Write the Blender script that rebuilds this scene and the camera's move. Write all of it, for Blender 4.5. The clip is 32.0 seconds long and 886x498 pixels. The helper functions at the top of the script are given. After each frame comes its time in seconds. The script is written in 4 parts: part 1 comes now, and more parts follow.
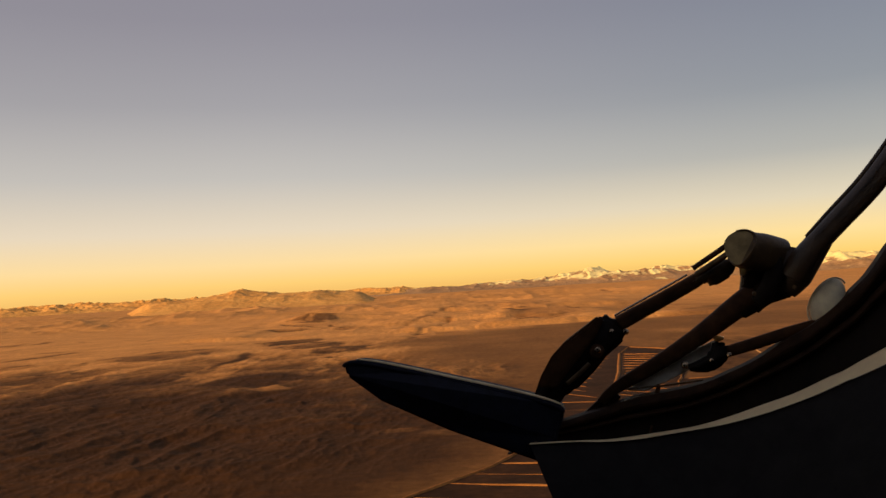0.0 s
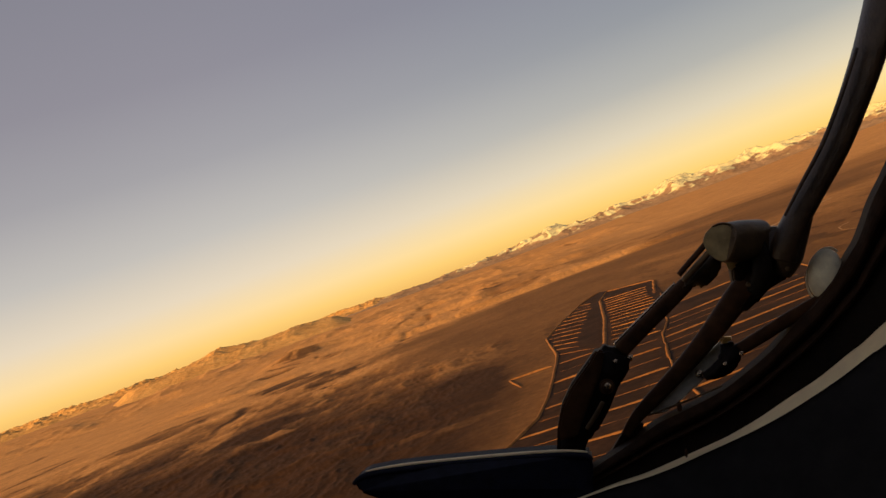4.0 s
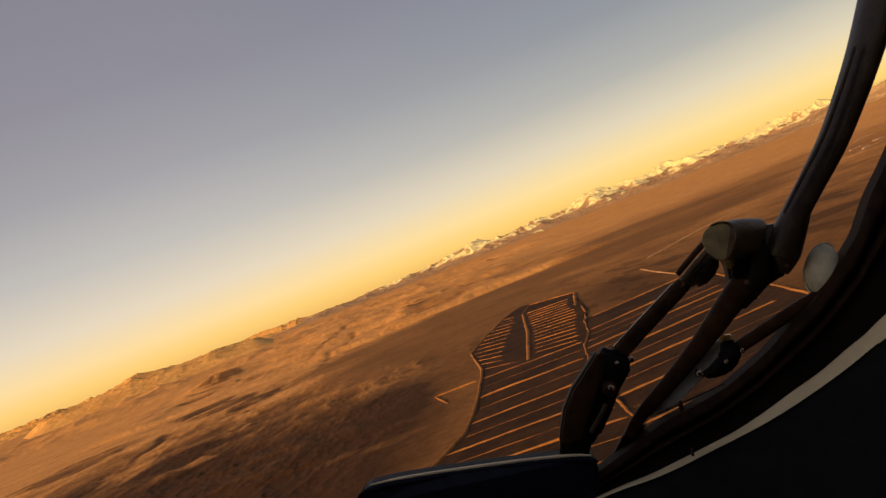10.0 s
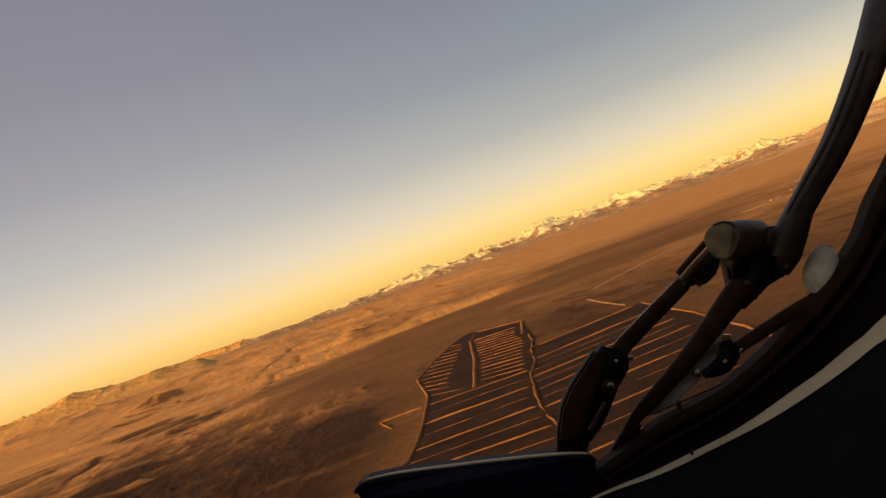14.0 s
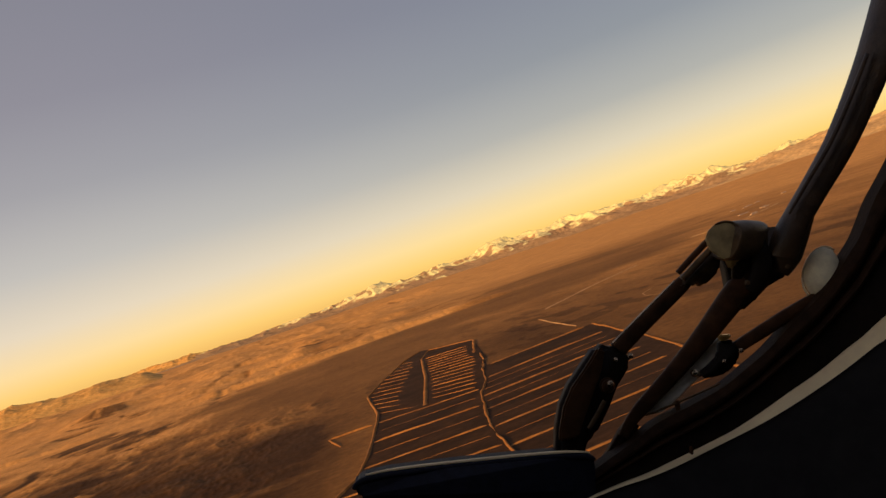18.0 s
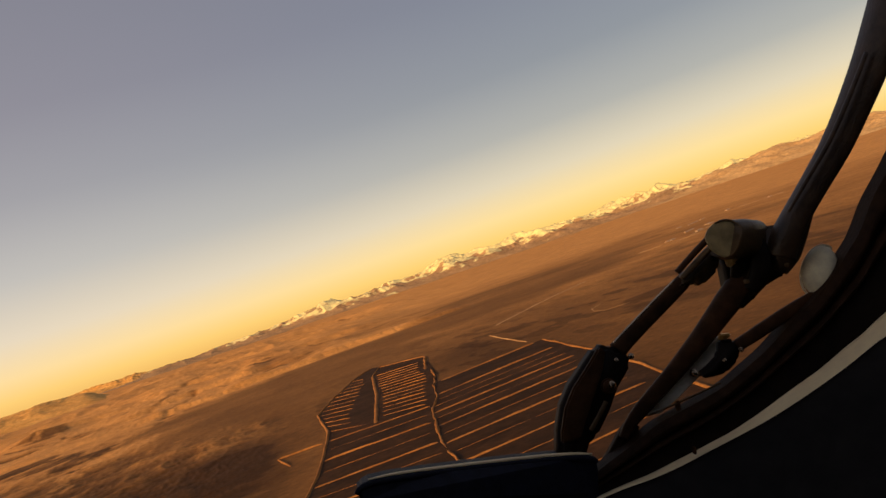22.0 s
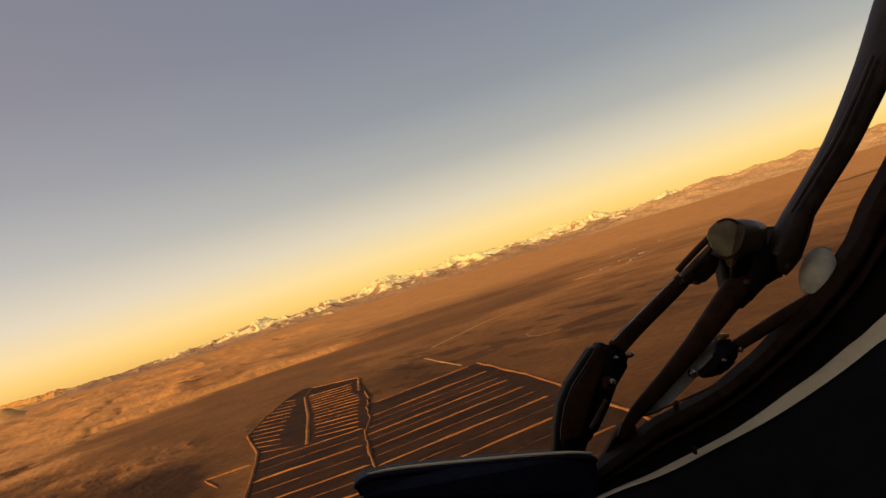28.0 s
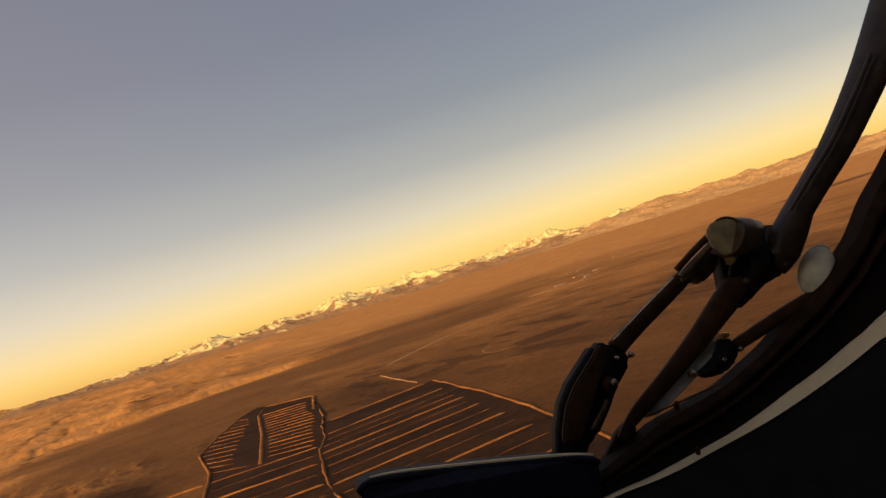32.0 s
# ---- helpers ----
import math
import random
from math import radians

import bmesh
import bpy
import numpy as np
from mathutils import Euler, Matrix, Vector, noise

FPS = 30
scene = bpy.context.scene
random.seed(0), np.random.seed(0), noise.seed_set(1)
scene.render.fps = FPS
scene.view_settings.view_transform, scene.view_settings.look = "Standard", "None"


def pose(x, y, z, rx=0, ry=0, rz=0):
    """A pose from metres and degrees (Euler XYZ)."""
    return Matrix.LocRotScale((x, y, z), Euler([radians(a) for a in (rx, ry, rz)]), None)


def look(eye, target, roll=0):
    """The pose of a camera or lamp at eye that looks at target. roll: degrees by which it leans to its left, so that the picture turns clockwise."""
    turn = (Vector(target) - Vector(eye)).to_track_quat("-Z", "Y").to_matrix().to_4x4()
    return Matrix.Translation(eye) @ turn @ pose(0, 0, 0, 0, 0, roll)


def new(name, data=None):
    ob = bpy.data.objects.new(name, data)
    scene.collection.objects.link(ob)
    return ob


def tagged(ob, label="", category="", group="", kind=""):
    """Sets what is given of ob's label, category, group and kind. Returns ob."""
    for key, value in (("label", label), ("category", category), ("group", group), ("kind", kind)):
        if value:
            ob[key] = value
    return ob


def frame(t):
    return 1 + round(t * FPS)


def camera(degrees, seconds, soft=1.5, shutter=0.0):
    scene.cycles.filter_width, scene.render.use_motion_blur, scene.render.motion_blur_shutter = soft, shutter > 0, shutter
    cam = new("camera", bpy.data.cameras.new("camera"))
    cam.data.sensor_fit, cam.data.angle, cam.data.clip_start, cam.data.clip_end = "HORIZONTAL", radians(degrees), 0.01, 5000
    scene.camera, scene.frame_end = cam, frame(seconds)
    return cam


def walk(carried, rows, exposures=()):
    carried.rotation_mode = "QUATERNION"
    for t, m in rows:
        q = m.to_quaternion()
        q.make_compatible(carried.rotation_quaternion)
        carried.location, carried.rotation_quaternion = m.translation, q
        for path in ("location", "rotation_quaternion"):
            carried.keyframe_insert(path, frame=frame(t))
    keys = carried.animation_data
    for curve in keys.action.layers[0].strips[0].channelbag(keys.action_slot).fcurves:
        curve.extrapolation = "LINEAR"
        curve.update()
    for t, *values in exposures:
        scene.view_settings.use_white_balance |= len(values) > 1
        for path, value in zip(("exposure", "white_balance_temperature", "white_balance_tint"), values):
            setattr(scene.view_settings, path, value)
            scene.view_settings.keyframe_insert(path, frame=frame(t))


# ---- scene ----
# The landscape is a flat plain (z = 0) seen from the flight deck of a light aircraft.
# x: to the right, y: ahead, at the start of the flight.

# ---- camera and path ----
cam = camera(55.0, 32.0)

# seconds, x, y, z, heading (right positive), pitch, lean (degrees)
PATH = [
    (0, 0.1095, -0.0893, 39.9213, 0.031, 2.803, -3.356),
    (0.5, 0.1146, -0.0813, 39.9298, 0.062, 2.805, -5.372),
    (1, 0.1184, -0.0736, 39.9384, 0.199, 2.805, -7.458),
    (1.5, 0.1223, -0.0657, 39.9481, 0.396, 2.813, -9.902),
    (2, 0.1226, -0.0572, 39.9602, 0.926, 2.728, -12.735),
    (2.5, 0.1235, -0.0505, 39.9724, 1.409, 2.603, -15.536),
    (3, 0.1230, -0.0454, 39.9841, 1.933, 2.409, -18.033),
    (3.5, 0.1214, -0.0427, 39.9913, 2.294, 2.206, -19.282),
    (5.5, 0.1083, -0.0353, 40.0083, 3.715, 1.461, -21.469),
    (6, 0.1035, -0.0337, 40.0113, 4.131, 1.302, -21.761),
    (6.5, 0.0982, -0.0321, 40.0133, 4.528, 1.146, -21.736),
    (7, 0.0908, -0.0301, 40.0150, 5.050, 0.978, -21.563),
    (7.5, 0.0852, -0.0284, 40.0165, 5.464, 0.849, -21.517),
    (8, 0.0793, -0.0267, 40.0173, 5.906, 0.795, -21.538),
    (8.5, 0.0734, -0.0251, 40.0165, 6.365, 0.877, -21.609),
    (9, 0.0679, -0.0236, 40.0157, 6.807, 0.976, -21.759),
    (9.5, 0.0606, -0.0217, 40.0138, 7.329, 1.084, -21.608),
    (10, 0.0526, -0.0195, 40.0113, 7.894, 1.226, -21.429),
    (10.5, 0.0463, -0.0177, 40.0096, 8.339, 1.312, -21.268),
    (11, 0.0397, -0.0156, 40.0077, 8.804, 1.403, -21.048),
    (11.5, 0.0320, -0.0129, 40.0062, 9.369, 1.483, -20.922),
    (12, 0.0257, -0.0106, 40.0047, 9.829, 1.550, -20.762),
    (12.5, 0.0192, -0.0082, 40.0031, 10.274, 1.581, -20.437),
    (13, 0.0118, -0.0052, 40.0018, 10.819, 1.629, -20.257),
    (13.5, 0.0057, -0.0027, 40.0005, 11.235, 1.633, -19.909),
    (14, 0.0000, 0.0000, 40.0000, 11.674, 1.641, -19.808),
    (14.5, -0.0060, 0.0026, 39.9985, 12.090, 1.654, -19.452),
    (15, -0.0122, 0.0056, 39.9978, 12.550, 1.655, -19.267),
    (15.5, -0.0176, 0.0084, 39.9971, 12.976, 1.678, -19.162),
    (17.5, -0.0383, 0.0198, 39.9945, 14.602, 1.727, -18.701),
    (18, -0.0433, 0.0228, 39.9938, 15.002, 1.744, -18.592),
    (18.5, -0.0488, 0.0262, 39.9930, 15.439, 1.747, -18.417),
    (19, -0.0538, 0.0293, 39.9925, 15.855, 1.767, -18.369),
    (19.5, -0.0588, 0.0329, 39.9927, 16.315, 1.770, -18.491),
    (20, -0.0629, 0.0359, 39.9931, 16.698, 1.761, -18.599),
    (20.5, -0.0674, 0.0390, 39.9925, 17.070, 1.760, -18.442),
    (21, -0.0731, 0.0429, 39.9916, 17.532, 1.759, -18.221),
    (21.5, -0.0782, 0.0470, 39.9921, 18.019, 1.737, -18.340),
    (22, -0.0825, 0.0507, 39.9933, 18.494, 1.737, -18.761),
    (22.5, -0.0853, 0.0535, 39.9947, 18.840, 1.728, -19.167),
    (23, -0.0889, 0.0566, 39.9954, 19.234, 1.743, -19.453),
    (23.5, -0.0927, 0.0597, 39.9952, 19.606, 1.783, -19.581),
    (24, -0.0970, 0.0633, 39.9946, 20.013, 1.821, -19.609),
    (24.5, -0.1009, 0.0665, 39.9935, 20.341, 1.832, -19.366),
    (25, -0.1053, 0.0703, 39.9918, 20.714, 1.867, -19.065),
    (25.5, -0.1103, 0.0744, 39.9904, 21.117, 1.855, -18.655),
    (27.5, -0.1273, 0.0896, 39.9853, 22.550, 1.846, -17.311),
    (28, -0.1312, 0.0935, 39.9845, 22.928, 1.859, -17.168),
    (28.5, -0.1345, 0.0971, 39.9842, 23.275, 1.855, -17.133),
    (29, -0.1378, 0.1005, 39.9838, 23.604, 1.849, -17.016),
    (29.5, -0.1417, 0.1047, 39.9825, 23.992, 1.885, -16.856),
    (30, -0.1456, 0.1091, 39.9815, 24.417, 1.940, -16.838),
    (30.5, -0.1489, 0.1132, 39.9815, 24.812, 1.956, -16.947),
    (31, -0.1524, 0.1175, 39.9813, 25.221, 1.973, -17.037),
    (31.5, -0.1559, 0.1219, 39.9806, 25.642, 2.022, -17.080),
    (32, -0.1596, 0.1268, 39.9803, 26.106, 2.064, -17.238),
]


def cam_pose(x, y, z, heading, pitch, lean):
    h, p = radians(heading), radians(pitch)
    eye = Vector((x, y, z))
    way = Vector((math.sin(h) * math.cos(p), math.cos(h) * math.cos(p), math.sin(p)))
    return look(eye, eye + way * 10, lean)


walk(cam, [(t, cam_pose(*row)) for t, *row in PATH], [(0, 0.13), (32, 0.13)])

# ---- world, sun ----
SUN_AZ, SUN_EL = -124.0, 14.0   # degrees from +y to the right, and above the horizon

world = bpy.data.worlds.new("evening_sky")
scene.world = world
world.use_nodes = True
nt = world.node_tree
nt.nodes.clear()
w_out = nt.nodes.new("ShaderNodeOutputWorld")
w_bg = nt.nodes.new("ShaderNodeBackground")
w_sky = nt.nodes.new("ShaderNodeTexSky")
w_sky.sky_type, w_sky.sun_disc = "NISHITA", False
w_sky.sun_elevation, w_sky.sun_rotation = radians(SUN_EL), radians(SUN_AZ)
w_sky.air_density, w_sky.dust_density, w_sky.ozone_density = 1.0, 3.0, 1.0
w_tc = nt.nodes.new("ShaderNodeTexCoord")
w_sep = nt.nodes.new("ShaderNodeSeparateXYZ")
w_ramp = nt.nodes.new("ShaderNodeValToRGB")
w_mul = nt.nodes.new("ShaderNodeMixRGB")
w_mul.blend_type = "MIX"
w_mul.inputs[0].default_value = 0.04
w_ramp_east = nt.nodes.new("ShaderNodeValToRGB")
w_dot = nt.nodes.new("ShaderNodeVectorMath")
w_dot.operation = "DOT_PRODUCT"
w_dot.inputs[1].default_value = (math.sin(radians(70)), math.cos(radians(70)), 0)
w_side = nt.nodes.new("ShaderNodeMapRange")
w_side.interpolation_type = "SMOOTHSTEP"
w_side.inputs["From Min"].default_value, w_side.inputs["From Max"].default_value = 0.1, 0.85
w_mix = nt.nodes.new("ShaderNodeMixRGB")
nt.links.new(w_tc.outputs["Generated"], w_dot.inputs[0])
nt.links.new(w_dot.outputs["Value"], w_side.inputs["Value"])
nt.links.new(w_side.outputs[0], w_mix.inputs[0])
nt.links.new(w_sep.outputs["Z"], w_ramp_east.inputs[0])
nt.links.new(w_ramp.outputs[0], w_mix.inputs[1])
nt.links.new(w_ramp_east.outputs[0], w_mix.inputs[2])
nt.links.new(w_tc.outputs["Generated"], w_sep.inputs[0])
nt.links.new(w_sep.outputs["Z"], w_ramp.inputs[0])
nt.links.new(w_mix.outputs[0], w_mul.inputs[1])
nt.links.new(w_sky.outputs[0], w_mul.inputs[2])
nt.links.new(w_mul.outputs[0], w_bg.inputs[0])
nt.links.new(w_bg.outputs[0], w_out.inputs[0])
w_bg.inputs[1].default_value = 0.93
# evening haze layer: golden at the horizon, pale above it, grey-violet high up (sine of the elevation)
SKY = [(0.0, (0.90, 0.47, 0.11)), (0.02, (1.0, 0.62, 0.17)), (0.042, (0.96, 0.68, 0.31)), (0.08, (0.75, 0.61, 0.45)),
       (0.14, (0.49, 0.435, 0.39)), (0.22, (0.32, 0.28, 0.277)), (0.31, (0.24, 0.202, 0.216)), (0.6, (0.15, 0.142, 0.165))]
SKY_EAST = [(0.0, (0.92, 0.48, 0.09)), (0.02, (1.0, 0.64, 0.16)), (0.042, (0.95, 0.68, 0.27)), (0.08, (0.66, 0.54, 0.37)),
            (0.13, (0.338, 0.296, 0.254)), (0.20, (0.188, 0.168, 0.168)), (0.30, (0.142, 0.125, 0.142)), (0.6, (0.105, 0.10, 0.125))]
for node, stops in ((w_ramp, SKY), (w_ramp_east, SKY_EAST)):
    while len(node.color_ramp.elements) < len(stops):
        node.color_ramp.elements.new(0.5)
    for e, (p, c) in zip(node.color_ramp.elements, stops):
        e.position, e.color = p, (*c, 1)

sun = new("sun", bpy.data.lights.new("sun", "SUN"))
sun.data.energy, sun.data.angle, sun.data.color = 5.0, radians(0.6), (1.0, 0.54, 0.185)
a, e = radians(SUN_AZ), radians(SUN_EL)
sun.matrix_world = look((0, 0, 300), Vector((0, 0, 300)) - Vector((math.sin(a) * math.cos(e), math.cos(a) * math.cos(e), math.sin(e))))


# ---- materials ----
def material(name, rough=0.8, metal=0.0):
    m = bpy.data.materials.new(name)
    m.use_nodes = True
    b = m.node_tree.nodes["Principled BSDF"]
    b.inputs["Roughness"].default_value, b.inputs["Metallic"].default_value = rough, metal
    return m, m.node_tree, b


def noise_node(tree, scale, detail=6.0, rough=0.6, coord="Object", stretch=(1, 1, 1)):
    tc = tree.nodes.new("ShaderNodeTexCoord")
    mp = tree.nodes.new("ShaderNodeMapping")
    mp.inputs["Scale"].default_value = stretch
    n = tree.nodes.new("ShaderNodeTexNoise")
    n.inputs["Scale"].default_value, n.inputs["Detail"].default_value, n.inputs["Roughness"].default_value = scale, detail, rough
    tree.links.new(tc.outputs[coord], mp.inputs[0])
    tree.links.new(mp.outputs[0], n.inputs["Vector"])
    return n


def ramp(tree, source, stops):
    r = tree.nodes.new("ShaderNodeValToRGB")
    while len(r.color_ramp.elements) < len(stops):
        r.color_ramp.elements.new(0.5)
    for e, (p, c) in zip(r.color_ramp.elements, stops):
        e.position, e.color = p, (*c, 1)
    tree.links.new(source, r.inputs[0])
    return r


def mixed(tree, kind, fac, c1, c2):
    m = tree.nodes.new("ShaderNodeMixRGB")
    m.blend_type = kind
    if isinstance(fac, float):
        m.inputs[0].default_value = fac
    else:
        tree.links.new(fac, m.inputs[0])
    for k, c in ((1, c1), (2, c2)):
        if isinstance(c, tuple):
            m.inputs[k].default_value = (*c, 1)
        else:
            tree.links.new(c, m.inputs[k])
    return m.outputs[0]


def bump(tree, bsdf, source, strength, distance):
    b = tree.nodes.new("ShaderNodeBump")
    b.inputs["Strength"].default_value, b.inputs["Distance"].default_value = strength, distance
    tree.links.new(source, b.inputs["Height"])
    tree.links.new(b.outputs[0], bsdf.inputs["Normal"])


def soil(name, dark, light, scale_big, scale_small, bump_m=0.5, extra=None):
    m, t, b = material(name, 0.95)
    b.inputs["Specular IOR Level"].default_value = 0.1
    n1, n2 = noise_node(t, scale_big, 5), noise_node(t, scale_small, 8, 0.7)
    c = mixed(t, "MIX", ramp(t, n1.outputs[0], [(0.38, (0, 0, 0)), (0.62, (1, 1, 1))]).outputs[0], dark, light)
    c = mixed(t, "MULTIPLY", 0.75, c, ramp(t, n2.outputs[0], [(0.3, (0.45, 0.42, 0.4)), (0.7, (1.25, 1.25, 1.25))]).outputs[0])
    if extra:
        c = extra(t, c)
    t.links.new(c, b.inputs["Base Color"])
    bump(t, b, n2.outputs[0], 0.6, bump_m)
    return m


def ground_extra(t, c):
    # pale against dark loam soil over the plain, with haze, sunlight and shadow painted in
    at = t.nodes.new("ShaderNodeAttribute")
    at.attribute_name = "sand_haze"
    n = noise_node(t, 0.012, 9, 0.65)
    add = t.nodes.new("ShaderNodeMath")
    add.operation = "MULTIPLY_ADD"
    t.links.new(n.outputs[0], add.inputs[0])
    add.inputs[1].default_value = 0.3
    sub = t.nodes.new("ShaderNodeMath")
    sub.operation = "SUBTRACT"
    t.links.new(at.outputs["Fac"], sub.inputs[0])
    sub.inputs[1].default_value = 0.15
    t.links.new(sub.outputs[0], add.inputs[2])
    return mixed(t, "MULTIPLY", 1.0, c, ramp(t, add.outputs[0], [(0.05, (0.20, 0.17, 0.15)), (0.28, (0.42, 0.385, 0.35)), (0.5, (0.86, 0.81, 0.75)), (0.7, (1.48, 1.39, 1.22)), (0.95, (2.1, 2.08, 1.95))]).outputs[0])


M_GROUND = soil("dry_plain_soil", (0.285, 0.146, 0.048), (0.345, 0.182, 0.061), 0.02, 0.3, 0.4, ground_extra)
M_BED = soil("damp_pond_mud", (0.030, 0.0142, 0.0058), (0.060, 0.028, 0.011), 0.05, 0.4, 0.1)
M_DYKE = soil("embankment_earth", (0.27, 0.118, 0.034), (0.37, 0.172, 0.053), 0.06, 0.5, 0.3)
M_ROAD = soil("pale_road_gravel", (0.46, 0.27, 0.12), (0.56, 0.35, 0.17), 0.05, 0.6, 0.1)
# hill rock tinted gold to stand in for evening haze before it
M_HAZE_GOLD = soil("haze_gold_hill_rock", (0.72, 0.39, 0.11), (0.84, 0.49, 0.15), 0.012, 0.07, 2.0)
M_ROCK = soil("brown_hill_rock", (0.55, 0.36, 0.17), (0.70, 0.48, 0.24), 0.012, 0.07, 2.0)


def snow_extra(t, c):
    g = t.nodes.new("ShaderNodeNewGeometry")
    s = t.nodes.new("ShaderNodeSeparateXYZ")
    t.links.new(g.outputs["Position"], s.inputs[0])
    n = noise_node(t, 0.0085, 8, 0.6)
    m = t.nodes.new("ShaderNodeMath")
    m.operation = "MULTIPLY_ADD"
    t.links.new(n.outputs[0], m.inputs[0])
    m.inputs[1].default_value = 250.0
    t.links.new(s.outputs["Z"], m.inputs[2])
    d = t.nodes.new("ShaderNodeMath")
    d.operation = "MULTIPLY"
    t.links.new(m.outputs[0], d.inputs[0])
    d.inputs[1].default_value = 1 / 400
    # snow is tinted yellow: golden sunlight put into its base colour
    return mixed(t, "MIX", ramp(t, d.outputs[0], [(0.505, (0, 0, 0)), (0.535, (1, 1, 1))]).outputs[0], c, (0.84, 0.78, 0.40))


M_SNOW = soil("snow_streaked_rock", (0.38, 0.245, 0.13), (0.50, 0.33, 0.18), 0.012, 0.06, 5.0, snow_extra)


def plain(name, color, rough, metal=0.0, grain=60.0, depth=0.002, vary=0.35, gloss=0.5):
    m, t, b = material(name, rough, metal)
    b.inputs["Specular IOR Level"].default_value = gloss
    n = noise_node(t, grain, 6)
    lo, hi = tuple(v * (1 - vary) for v in color), tuple(min(1, v * (1 + vary)) for v in color)
    t.links.new(ramp(t, n.outputs[0], [(0.35, lo), (0.65, hi)]).outputs[0], b.inputs["Base Color"])
    n2 = noise_node(t, grain * 6, 3)
    bump(t, b, n2.outputs[0], 0.25, depth)
    return m


M_BLACK = plain("worn_black_paint", (0.050, 0.021, 0.007), 0.55, gloss=0.1)
M_ARM = plain("satin_black_paint", (0.043, 0.024, 0.012), 0.42, gloss=0.35)
M_FRAME = plain("matt_black_frame", (0.008, 0.0045, 0.0025), 0.6, gloss=0.12)
M_METAL = plain("dark_anodised_metal", (0.095, 0.056, 0.023), 0.42, 0.3, gloss=0.35)
M_BOLT = plain("scuffed_steel", (0.50, 0.38, 0.26), 0.25, 0.9)
M_RUBBER = plain("black_seal_rubber", (0.026, 0.012, 0.005), 0.65, gloss=0.08)
M_TRIM = plain("cream_window_trim", (0.93, 0.71, 0.41), 0.6, 0.0, 25.0, 0.002, 0.12)
M_GREY = plain("pale_grey_paint", (0.80, 0.68, 0.47), 0.6, 0.0, 30.0)
M_NAVY = plain("navy_leatherette", (0.005, 0.006, 0.014), 0.6, 0.0, 90.0, gloss=0.15)
M_GLASSY = plain("milky_cover_plate", (0.62, 0.58, 0.46), 0.4, 0.0, 30.0)
M_OLIVE = plain("worn_olive_metal", (0.34, 0.25, 0.11), 0.5, 0.15)
M_BRASS = plain("brassy_metal", (0.75, 0.42, 0.12), 0.3, 0.8)
M_CABIN = plain("dark_cabin_lining", (0.005, 0.004, 0.0035), 0.95, 0.0, 12.0, gloss=0.1)
# cabin lining in a lighter tone, for the band that catches light
M_LIT_LINING = plain("lit_band_lining", (0.011, 0.0095, 0.0092), 0.7, 0.0, 40.0, 0.002, 0.3, gloss=0.15)
M_WALL = plain("whitewashed_wall", (0.34, 0.24, 0.15), 0.9, 0.0, 0.5, 0.02)
M_ROOF = plain("faded_sheet_roof", (0.4, 0.27, 0.17), 0.7, 0.0, 0.5, 0.02)


# ---- helpers for meshes ----
def part(name, bm, mat, parent, label=""):
    me = bpy.data.meshes.new(name)
    bm.to_mesh(me)
    bm.free()
    me.materials.append(mat)
    ob = new(name, me)
    if parent is not None:
        ob.parent = parent
    if label:
        ob["label"] = label
    return ob


def sheet(name, xyz, quads, mat, smooth=True):
    me = bpy.data.meshes.new(name)
    me.vertices.add(len(xyz))
    me.vertices.foreach_set("co", np.asarray(xyz, np.float32).ravel())
    me.loops.add(len(quads) * 4)
    me.loops.foreach_set("vertex_index", np.asarray(quads, np.int32).ravel())
    me.polygons.add(len(quads))
    me.polygons.foreach_set("loop_start", np.arange(len(quads), dtype=np.int32) * 4)
    me.polygons.foreach_set("use_smooth", np.full(len(quads), smooth))
    me.update(calc_edges=True)
    me.validate()
    me.materials.append(mat)
    return new(name, me)


def grid_quads(rows, cols, wrap=False):
    i, j = np.meshgrid(np.arange(rows - 1), np.arange(cols if wrap else cols - 1), indexing="ij")
    k = (j + 1) % cols
    return np.stack([i * cols + j, i * cols + k, (i + 1) * cols + k, (i + 1) * cols + j], -1).reshape(-1, 4)


def lattice(ix, iy, seed):
    h = np.sin(ix * 127.1 + iy * 311.7 + seed * 74.7) * 43758.5453
    return h - np.floor(h)


def value_noise(x, y, seed):
    ix, iy = np.floor(x), np.floor(y)
    fx, fy = x - ix, y - iy
    fx, fy = fx * fx * fx * (fx * (fx * 6 - 15) + 10), fy * fy * fy * (fy * (fy * 6 - 15) + 10)
    a, b = lattice(ix, iy, seed), lattice(ix + 1, iy, seed)
    c, d = lattice(ix, iy + 1, seed), lattice(ix + 1, iy + 1, seed)
    return (a + (b - a) * fx) * (1 - fy) + (c + (d - c) * fx) * fy


def fbm(x, y, size, octaves=5, seed=0, gain=0.5):
    s, amp, tot = 0, 1.0, 0.0
    for k in range(octaves):
        f = 2 ** k / size
        s = s + amp * value_noise(x * f + 17.3 * k, y * f - 9.1 * k, seed + k)
        tot += amp
        amp *= gain
    return s / tot


def ridged(x, y, size, octaves=5, seed=0, gain=0.5):
    s, amp, tot = 0, 1.0, 0.0
    for k in range(octaves):
        f = 2 ** k / size
        n = value_noise(x * f + 17.3 * k, y * f - 9.1 * k, seed + k)
        s = s + amp * (1 - np.abs(2 * n - 1)) ** 1.5
        tot += amp
        amp *= gain
    return s / tot


def step(a, b, v):
    u = np.clip((v - a) / (b - a), 0, 1)
    return u * u * (3 - 2 * u)


